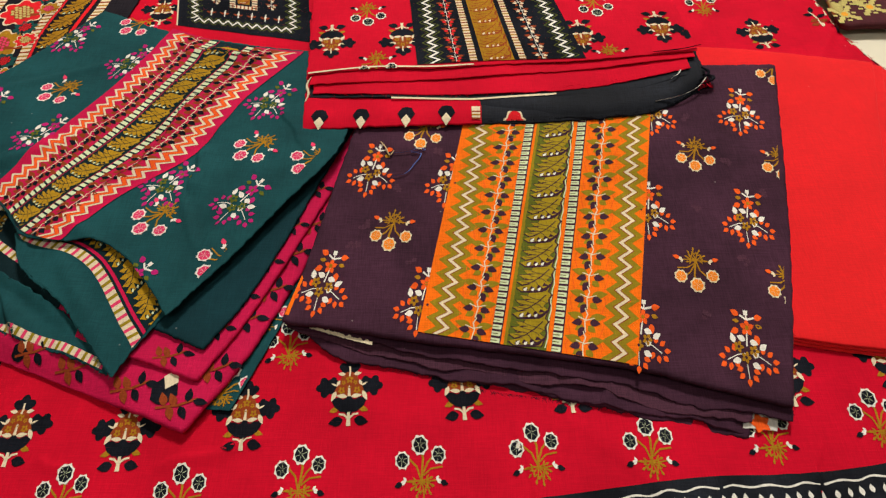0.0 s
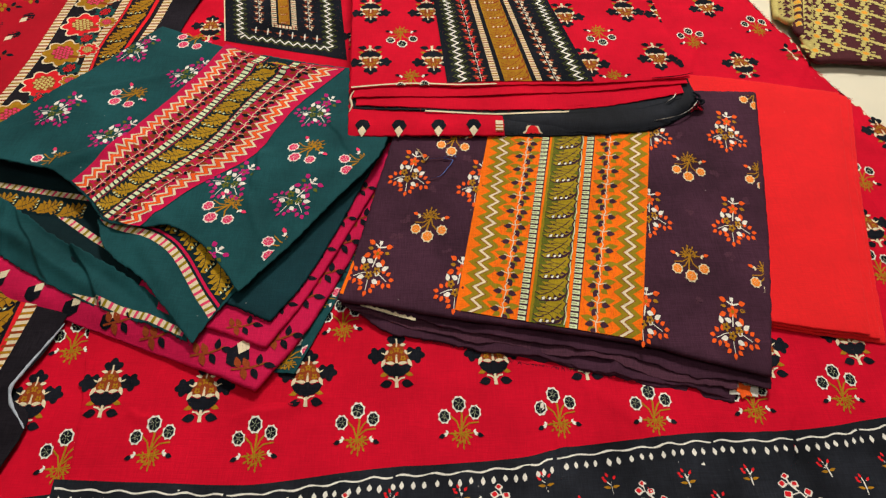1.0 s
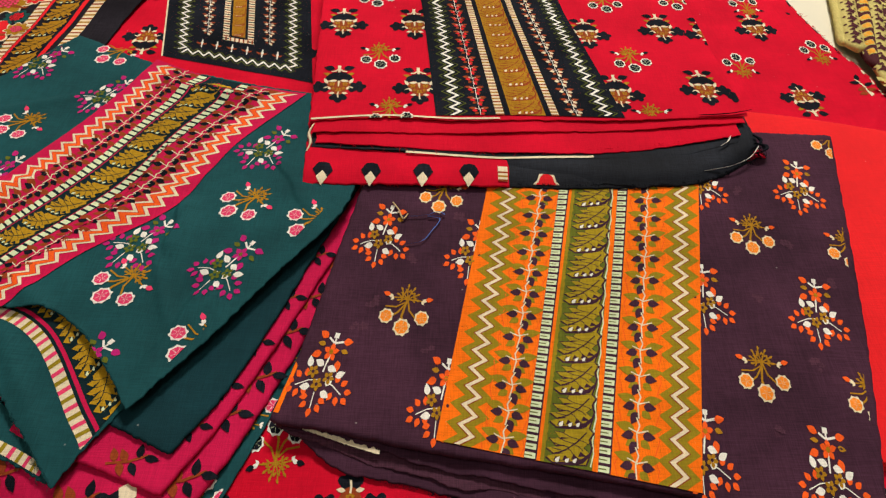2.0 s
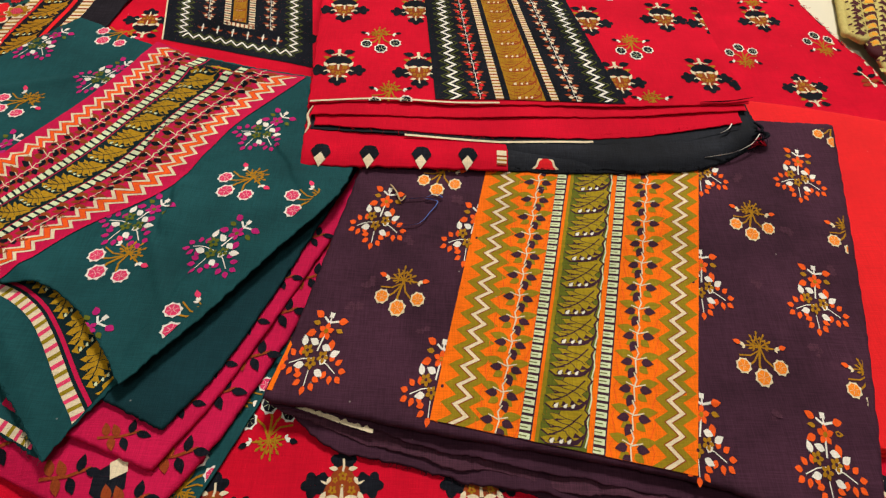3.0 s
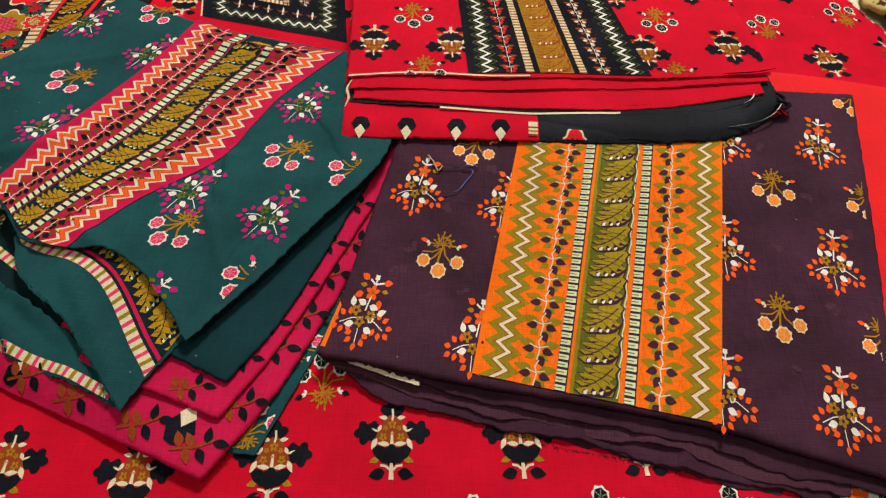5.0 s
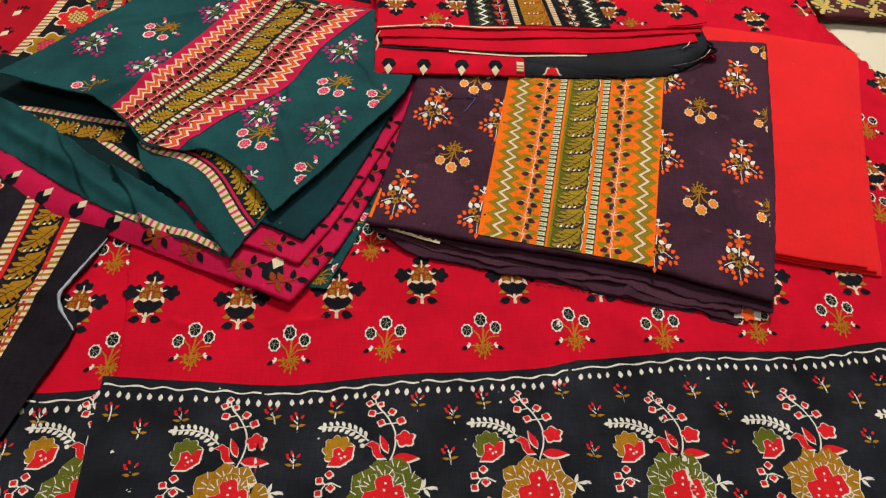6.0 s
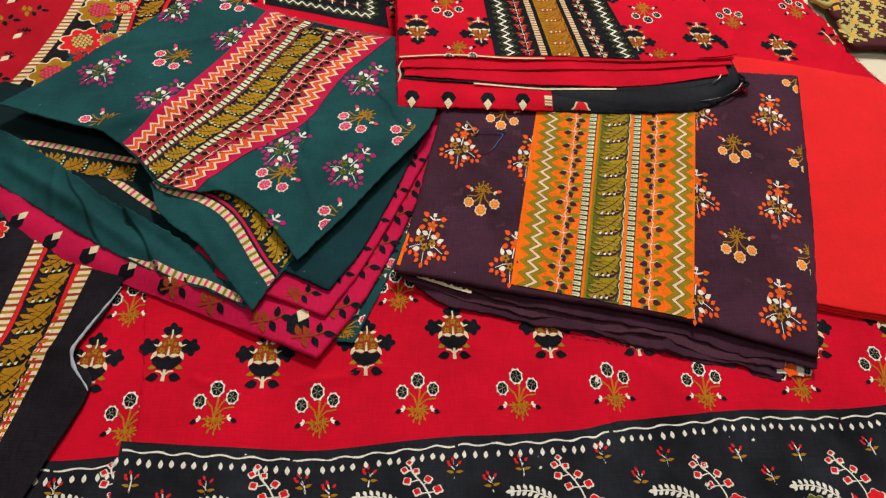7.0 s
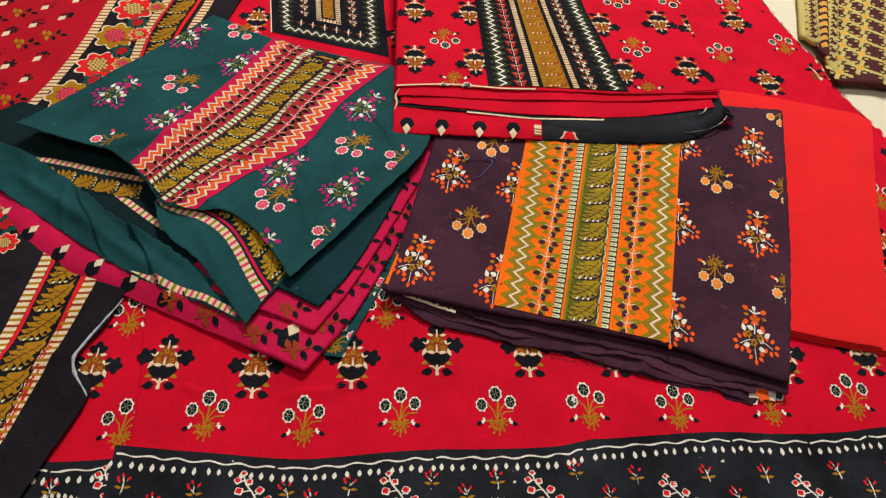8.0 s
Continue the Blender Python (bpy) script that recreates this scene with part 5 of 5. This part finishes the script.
for k in range(60):
    a, b = along(S_FRONT, 0.0 + 0.42 * k / 60), along(S_FRONT, 0.42 * (k + 1) / 60)
    ink.add([(a[0], a[1] + 0.0003), (b[0], b[1] + 0.0003), (b[0], b[1] + 0.0021), (a[0], a[1] + 0.0021)], CREAM, 3)
press("cream_hem", ink, lambda u, v: (u, v), z_stack, stack, label="cream printed hem line")

def z_roll(x, y):
    return z_stack(x, y) - 0.0066 + 0.0005 * math.sin(x * 45 + 1.0) + droop(x, y, LOW_FRONT, 0.0028)


for x, y in ((-0.088, 0.455), (-0.054, 0.4565), (-0.017, 0.4575), (0.016, 0.4590)):
    press("printed_lozenge", lozenge(BLACK, CREAM), at_spot(x, y, 0.020, 88), z_roll, stack, lift=0.0004)
ink = Ink()
barred(ink, 0.0, 0.007, 0.013, 0.0033, CREAM, (RUST, OCHRE), 0.0, 0.0)
press("barred_stripe", ink, lambda u, v: (0.0368 + u, 0.4545 + v), z_roll, stack, lift=0.0004)
ink = Ink()
for k in range(46):
    x0, x1 = -0.03 + 0.003 * k, -0.03 + 0.003 * (k + 1)
    f = [float(np.interp(q, [-0.045, 0.040, 0.103, 0.175], [0.474, 0.472, 0.476, 0.490])) for q in (x0, x1)]
    ink.add([(x0, f[0] + 0.0035), (x1, f[1] + 0.0035), (x1, f[1] + 0.0056), (x0, f[0] + 0.0056)], CREAM, 0)
press("cream_hem", ink, lambda u, v: (u, v), lambda x, y: z_stack(x, y) - 0.0054 + 0.0005 * math.sin(x * 45 + 3.0), stack)

# ---- prints on the green pile ----
GREEN_SPRIG = sprig(WHITE, PINK, WHITE, OCHRE, WHITE, PINK)
GREEN_SPRAY = cluster(PLUM, MOSS, WHITE, GREEN)
fence_e = [(-0.447, 0.4215), (-0.357, 0.3965), (-0.30, 0.45), (-0.40, 0.50)]
fence_c = [(-0.240, 0.353), (-0.172, 0.2725), (-0.12, 0.35), (-0.20, 0.40)]
fence_g = [(-0.446, 0.4225), (-0.172, 0.2720), (-0.069, 0.445), (-0.110, 0.546), (-0.310, 0.609)]
for x, y in ((-0.316, 0.496), (-0.136, 0.425), (-0.197, 0.352), (-0.273, 0.590), (-0.357, 0.402), (-0.088, 0.410), (-0.142, 0.314)):
    press("printed_sprig", GREEN_SPRIG, at_spot(x, y, 0.038, 222 + random.uniform(-5, 5), 0.85), z_green, green, fence_e if x < -0.35 else fence_g)
for x, y in ((-0.372, 0.473), (-0.327, 0.573), (-0.264, 0.535), (-0.137, 0.369), (-0.205, 0.293), (-0.131, 0.482), (-0.194, 0.386), (-0.312, 0.441)):
    press("printed_spray", GREEN_SPRAY, at_spot(x, y, 0.046, 57 + random.uniform(-5, 5), 0.8), z_green, green, fence_c if y < 0.30 else fence_g)
G_W_, G_L_ = 0.108, 0.25
g_left = [(-0.332, 0.3805), (-0.313, 0.419), (-0.297, 0.453), (-0.265, 0.516), (-0.239, 0.5825)]
g_right = [(-0.262, 0.3325), (-0.231, 0.371), (-0.182, 0.420), (-0.154, 0.485), (-0.112, 0.5465)]
g_band = coons([g_left[0], (-0.3105, 0.3615), (-0.295, 0.3425), (-0.277, 0.3345), g_right[0]], [g_left[-1], (-0.190, 0.561), g_right[-1]], g_left, g_right)


def gband_xy(x, y):
    return g_band(x / G_W_, y / G_L_)


ink = Ink()
ink.rect(0.0, 0.0, G_W_, G_L_, MAGENTA, 0, 0.006)
gband = press("band", ink, gband_xy, z_green, green, label="magenta printed centre band", lift=0.00035)
for x in (0.0125, 0.0955):
    ink = Ink()
    for d, m in ((-0.0037, CREAM), (0.0, FLAME), (0.0037, CREAM)):
        zigzag(ink, x + d, 0.0034, 0.0115, G_L_, 0.0017 if m is CREAM else 0.0024, m, 2)
    press("zigzag", ink, gband_xy, z_green, gband, lift=UP)
for x in (0.0270, 0.0815):
    ink = Ink()
    vine(ink, x, G_L_, 0.0125, CREAM, RUST, BLACK, 0.0078)
    press("vine", ink, gband_xy, z_green, gband, lift=UP)
for x0, x1 in ((0.0365, 0.0425), (0.0668, 0.0728)):
    ink = Ink()
    rope(ink, x0, x1, G_L_, 0.0052, DEEP_GREEN, PALE, None)
    press("rope_stripe", ink, gband_xy, z_green, gband, lift=UP)
ink = Ink()
acanthus(ink, 0.0432, 0.0662, G_L_, 0.0185, DEEP_GREEN, GOLD, DEEP_GREEN, PALE)
press("leaf_strip", ink, gband_xy, z_green, gband, lift=UP)
# border flap
flap_out = [(-0.186, 0.241), (-0.1945, 0.2545), (-0.205, 0.268), (-0.215, 0.283), (-0.226, 0.299), (-0.239, 0.3135), (-0.258, 0.326), (-0.282, 0.332), (-0.305, 0.342)]
fence_f = [(-0.2995, 0.344), (-0.252, 0.288), (-0.200, 0.231), (-0.1885, 0.2545), (-0.161, 0.300), (-0.279, 0.369)]
FL = 0.165
ink = Ink()
barred(ink, 0.0, 0.0078, FL, 0.0060, CREAM, (PINK, OLIVE), 0.0, 0.0)
ink.rect(0.0078, 0.0, 0.0100, FL, DEEP_GREEN, 1), ink.rect(0.0100, 0.0, 0.0125, FL, MAGENTA, 1)
acanthus(ink, 0.0125, 0.0345, FL, 0.024, DEEP_GREEN, GOLD, DEEP_GREEN, PALE)
barred(ink, 0.038, 0.044, FL, 0.0052, CREAM, (PINK, OLIVE), 0.0, 0.0)


def flap_xy(u, v):
    x, y = along(flap_out, min(1.0, v / FL))
    turn = min(1.0, v / FL)
    return x + (0.86 - 0.56 * turn) * u, y + (0.50 + 0.46 * turn) * u


press("leaf_border", ink, flap_xy, z_flap, green, fence_f, label="ochre leaf border with barred stripe")
for hem_line, tall, height in (([(-0.210, 0.2370), (-0.236, 0.2490), (-0.271, 0.2610), (-0.305, 0.2755)], 0.105, z_flap_low),
                               ([(-0.322, 0.3740), (-0.360, 0.3800), (-0.397, 0.3870), (-0.447, 0.394)], 0.13, z_inner)):
    ink = Ink()
    barred(ink, 0.0, 0.0062, tall, 0.0056, CREAM, (PINK, OLIVE), 0.0, 0.0)
    press("barred_hem", ink, lambda u, v: (along(hem_line, v / tall)[0] + 0.3 * u, along(hem_line, v / tall)[1] + 0.9 * u * min(1.0, 0.05 + 4 * (1 - v / tall))), height, green)
ink = Ink()
acanthus(ink, 0.003, 0.024, 0.13, 0.022, DEEP_GREEN, OCHRE, DEEP_GREEN, PALE)
press("leaf_border", ink, lambda u, v: (along(hem_line, v / 0.13)[0] + 0.15 * u, along(hem_line, v / 0.13)[1] - 0.97 * u), z_inner, green)
inner_hem = [(-0.279, 0.313), (-0.305, 0.329), (-0.330, 0.346), (-0.348, 0.359)]
ink = Ink()
barred(ink, 0.0, 0.006, 0.08, 0.0056, CREAM, (PINK, OLIVE), 0.0, 0.0)
press("barred_hem", ink, lambda u, v: (along(inner_hem, v / 0.08)[0] + 0.5 * u, along(inner_hem, v / 0.08)[1] + 0.86 * u), z_inner, green)
# magenta folds
for x in (-0.435, -0.402, -0.369, -0.336, -0.303, -0.270):
    press("printed_lozenge", lozenge(BLACK, CREAM), at_spot(x, level(x, E_FRONT) + 0.0115, 0.0185, 232), z_mag, green, lift=0.0002)
for x, y in ((-0.259, 0.252), (-0.228, 0.240), (-0.186, 0.225), (-0.153, 0.213), (-0.123, 0.276), (-0.108, 0.302), (-0.097, 0.333), (-0.083, 0.362), (-0.135, 0.239), (-0.070, 0.395), (-0.058, 0.428)):
    press("printed_leaf", leaf_pair(RUST, RUST, BLACK), at_spot(x - 0.002, y, 0.024, 60), z_mag, green, lift=0.0002)
for x, y in ((-0.138, 0.266), (-0.126, 0.292), (-0.113, 0.322), (-0.098, 0.356), (-0.083, 0.392), (-0.162, 0.246)):
    press("printed_leaf", leaf_pair(RUST, RUST, BLACK), at_spot(x - 0.004, y, 0.020, 60), z_mag2, green)
press("printed_lozenge", lozenge(BLACK, CREAM), at_spot(-0.165, 0.226, 0.026, 250), z_mag, green, lift=0.0003)
for x, y in ((-0.128, 0.235), (-0.110, 0.290), (-0.094, 0.335), (-0.066, 0.40)):
    press("printed_sprig", GREEN_SPRIG, at_spot(x - 0.002, y - 0.006, 0.034, 75), z_low, green, [(-0.144, 0.217), (-0.1245, 0.215), (-0.0285, 0.47), (-0.10, 0.47)])

# ---- brown and cream pile on the floor ----
for k, (front, bl, br, mat, mark, z_fold) in enumerate(BROWN_FOLDS):
    ink = Ink()
    lane = coons(front, [bl, br], [front[0], bl], [front[-1], br])
    wide = 1 if k < 3 else 6
    for j in range(13 if k < 3 else 9):
        for i in range(wide):
            u, v = (i + 0.5) / wide, (j + 0.35 + (0.5 if i % 2 else 0)) / (13.5 if k < 3 else 9.5)
            x, y = lane(u, v)
            if k == 3:
                for a in range(4):
                    q = 0.785 + a * 1.571 + 0.25
                    cx, cy = math.cos(q), math.sin(q)
                    for t in range(2, 6):
                        w = 0.0026 if t % 2 else 0.0019
                        px, py = x + 0.0027 * t * cx, y + 0.0027 * t * cy
                        ink.add([(px - w, py - w), (px + w, py - w), (px + w, py + w), (px - w, py + w)], mark, 0)
                    px, py = x + 0.0100 * math.cos(q + 0.785), y + 0.0100 * math.sin(q + 0.785)
                    ink.add([(px - 0.0022, py - 0.0014), (px + 0.0022, py - 0.0014), (px + 0.0022, py + 0.0014), (px - 0.0022, py + 0.0014)], mark, 0)
                    ink.add(petal(x, y, 0.0066, 0.0050, math.degrees(q) + 45), mark, 1)
                ink.add(lobed(x, y, 0.0034, 6), YOLK, 2)
            elif k == 1:
                ink.add(disc(x, y, 0.0056, 8, 0.15), SAND, 0), ink.add(lobed(x, y, 0.0040, 6), mark, 1)
            else:
                for a in range(4):
                    ink.add(petal(x, y, 0.0056, 0.0040, 90 * a), mark, 0)
                ink.add(disc(x, y + 0.008, 0.0024, 6, 0.2), mark, 0)
                ink.add(disc(x + 0.006, y + 0.005, 0.0015, 6), mark, 0), ink.add(disc(x - 0.006, y + 0.005, 0.0015, 6), mark, 0)
    press("geometric_print", ink, lambda u, v: (u, v), z_fold, brown, lift=0.0002)

# ---- loose threads ----
def strand(name, pts, r, mat, label, height):
    thread = thing(name, label, "thread")
    verts, faces = [], []
    n = len(pts) * 8
    for k in range(n + 1):
        x, y = along(pts, k / n)
        z = height(x, y) + 0.0020 + 0.0012 * abs(noise.noise((k * 0.13, 3.0, 0)))
        for a in range(5):
            verts.append((x + r * math.cos(a * 1.2566), y + r * math.cos(a * 1.2566 + 1.2) * 0.6, z + r * math.sin(a * 1.2566)))
        if k:
            for a in range(5):
                faces.append(((k - 1) * 5 + a, (k - 1) * 5 + (a + 1) % 5, k * 5 + (a + 1) % 5, k * 5 + a))
    part("strand", verts, faces, [mat], thread, smooth=True)


strand("loose_thread", [(-0.030, 0.421), (-0.014, 0.423), (-0.006, 0.427), (-0.001, 0.424), (-0.012, 0.422), (-0.004, 0.420), (-0.009, 0.410), (-0.016, 0.400), (-0.031, 0.3965)], 0.00042, THREAD, "fine blue loose thread curled on the purple fabric", z_purple)
strand("loose_thread", [(-0.037, 0.434), (-0.033, 0.428), (-0.029, 0.419), (-0.026, 0.424)], 0.0006, STRAW, "short straw-coloured thread lying on the purple fabric", z_purple)


def fringe(parent, line, height, n, length, mat, seed, down=True):
    """Loose thread ends along a raw edge, joined."""
    rng = random.Random(seed)
    verts, faces = [], []
    for k in range(n):
        x, y = along(line, rng.random())
        z = height(x, y)
        a = rng.uniform(-2.6, -0.5)
        q = length * rng.uniform(0.3, 1.0) ** 1.6
        bend = rng.uniform(-1.2, 1.2)
        w = rng.uniform(0.00009, 0.00017)
        first = len(verts)
        for j in range(5):
            t = j / 4
            px = x + q * t * math.cos(a + bend * t)
            py = y + 0.0006 + q * t * math.sin(a + bend * t)
            pz = z - (0.5 * q * t * t if down else -0.15 * q * t) + 0.0004
            verts += [(px - w, py, pz), (px + w, py, pz + w), (px, py + w, pz + 2 * w)]
        for j in range(4):
            c = first + 3 * j
            faces += [(c, c + 1, c + 4, c + 3), (c + 1, c + 2, c + 5, c + 4), (c + 2, c, c + 3, c + 5)]
    ob = part("fraying", verts, faces, [mat], parent, label="loose frayed thread ends")
    return tagged(ob, kind="stuff")


fringe(purple, [(-0.090, 0.281), (-0.05, 0.255), (0.006, 0.237), (0.052, 0.225), (0.112, 0.217), (0.205, 0.198)], lambda x, y: z_purple(x, y) - 0.0150, 420, 0.011, PURPLE, 3)
fringe(purple, P_FRONT[1:], lambda x, y: z_purple(x, y) - 0.003, 90, 0.004, PURPLE, 4)
fringe(purple, [(0.232, 0.205), (0.252, 0.29)], lambda x, y: z_purple(x, y) - 0.004, 60, 0.005, PURPLE, 5)
fringe(stack, [(-0.097, 0.483), (0.06, 0.481), (0.226, 0.512)], lambda x, y: z_stack(x, y) - 0.0040, 90, 0.004, RED, 6)
fringe(stack, LOW_RIGHT, lambda x, y: z_stack(x, y) - 0.0100, 120, 0.005, BLACK, 7)
fringe(green, FLAP_FRONT[1:], z_flap, 120, 0.005, GREEN, 8)
fringe(green, C_LOW, z_flap_low, 200, 0.0045, GREEN, 12)
fringe(green, T_FRONT, z_green, 160, 0.0035, GREEN, 13)
fringe(ground, [(0.425, 0.548), (0.403, 0.60), (0.395, 0.65), (0.378, 0.70), (0.362, 0.755), (0.350, 0.81)], z_ground, 160, 0.006, RED, 9, False)


def cord(name, pts, r, mat, parent, label=""):
    """A bent tube through points in space, thin at its ends."""
    verts, faces = [], []
    n = (len(pts) - 1) * 8
    for k in range(n + 1):
        f = k / n * (len(pts) - 1)
        i = min(int(f), len(pts) - 2)
        p0, p1, p2, p3 = pts[max(i - 1, 0)], pts[i], pts[i + 1], pts[min(i + 2, len(pts) - 1)]
        g = f - i
        c = [b + 0.5 * g * (d - a + g * (2 * a - 5 * b + 4 * d - e + g * (3 * (b - d) + e - a))) for a, b, d, e in zip(p0, p1, p2, p3)]
        w = r * (0.55 + 0.45 * math.sin(math.pi * k / n)) * (1 + 0.25 * noise.noise((k * 0.4, r * 900, 2.0)))
        for a in range(6):
            verts.append((c[0] + w * math.cos(a * 1.047), c[1] + 0.7 * w * math.cos(a * 1.047 + 0.9), c[2] + w * math.sin(a * 1.047)))
        if k:
            for a in range(6):
                faces.append(((k - 1) * 6 + a, (k - 1) * 6 + (a + 1) % 6, k * 6 + (a + 1) % 6, k * 6 + a))
    return part(name, verts, faces, [mat], parent, smooth=True, label=label)


cord("selvedge", [(0.190, 0.474, 0.0335), (0.212, 0.480, 0.0345), (0.228, 0.490, 0.0350), (0.238, 0.503, 0.0350)], 0.0008, WHITE, stack, "pale selvedge line at the fold's end")
cord("selvedge", [(0.206, 0.498, 0.0372), (0.213, 0.503, 0.0382), (0.217, 0.510, 0.0375)], 0.0008, WHITE, stack)
cord("frayed_end", [(0.228, 0.494, 0.0340), (0.240, 0.496, 0.0362), (0.243, 0.503, 0.0350), (0.236, 0.506, 0.0350)], 0.0022, BLACK, stack, "bunched black frayed corner")
cord("frayed_end", [(0.232, 0.500, 0.0345), (0.241, 0.508, 0.0355), (0.236, 0.514, 0.0365)], 0.0017, BLACK, stack)
cord("twisted_edge", [(0.196, 0.5285, 0.0418), (0.220, 0.5315, 0.0424), (0.238, 0.5365, 0.0430)], 0.0011, BLACK, stack, "dark twisted end of the hem")
cord("turned_edge", [(-0.099, 0.500, 0.0395), (-0.102, 0.492, 0.0372), (-0.100, 0.484, 0.0350), (-0.102, 0.476, 0.0335)], 0.0011, CREAM, stack, "cream turned edge")
fringe(stack, ROLL, lambda x, y: z_stack(x, y) - 0.0100, 160, 0.0045, INKY, 21)
fringe(stack, [(0.222, 0.486), (0.240, 0.499), (0.240, 0.512)], lambda x, y: 0.0350, 90, 0.007, BLACK, 22)
fringe(stack, LOW_FRONT, lambda x, y: z_stack(x, y) - 0.0105, 60, 0.004, RED, 23)
# printed petal that shows under the black roll
ink = Ink()
ink.add(lobed(0.072, 0.4545, 0.0098, 3, 0.25, 1.57), CREAM, 0), ink.add(lobed(0.072, 0.4542, 0.0080, 3, 0.25, 1.57), SCARLET, 1)
press("printed_petal", ink, lambda u, v: (u, v), lambda x, y: z_stack(x, y) - 0.0072 + 0.0005 * math.sin(x * 45 + 2.0) + droop(x, y, LOW_RIGHT, 0.0040), stack, [(0.058, 0.4552), (0.09, 0.4556), (0.09, 0.4620), (0.058, 0.4640)], lift=0.0003)
# cut edge of the spread fabric, where its border shows
ink = Ink()
rng = random.Random(31)
for k in range(26):
    q = 0.40 + 0.46 * k / 26 + 0.006 * rng.random()
    a, c = along(RIGHT_EDGE, q), along(RIGHT_EDGE, q + 0.004 + 0.008 * rng.random())
    w = 0.0012 + 0.0022 * rng.random()
    ink.add([(a[0] - w, a[1]), (a[0] - 0.0003, a[1]), (c[0] - 0.0003, c[1]), (c[0] - 0.6 * w, c[1])], BLACK if rng.random() < 0.62 else CREAM, 0)
    if k % 4 == 1:
        ink.add(petal(a[0] - 0.010, a[1], 0.006, 0.0036, 100 + 40 * rng.random()), CREAM if k % 3 else BLACK, 0)
press("cut_print", ink, lambda u, v: (u, v), z_ground, ground, label="cut-off bits of print along the raw edge")
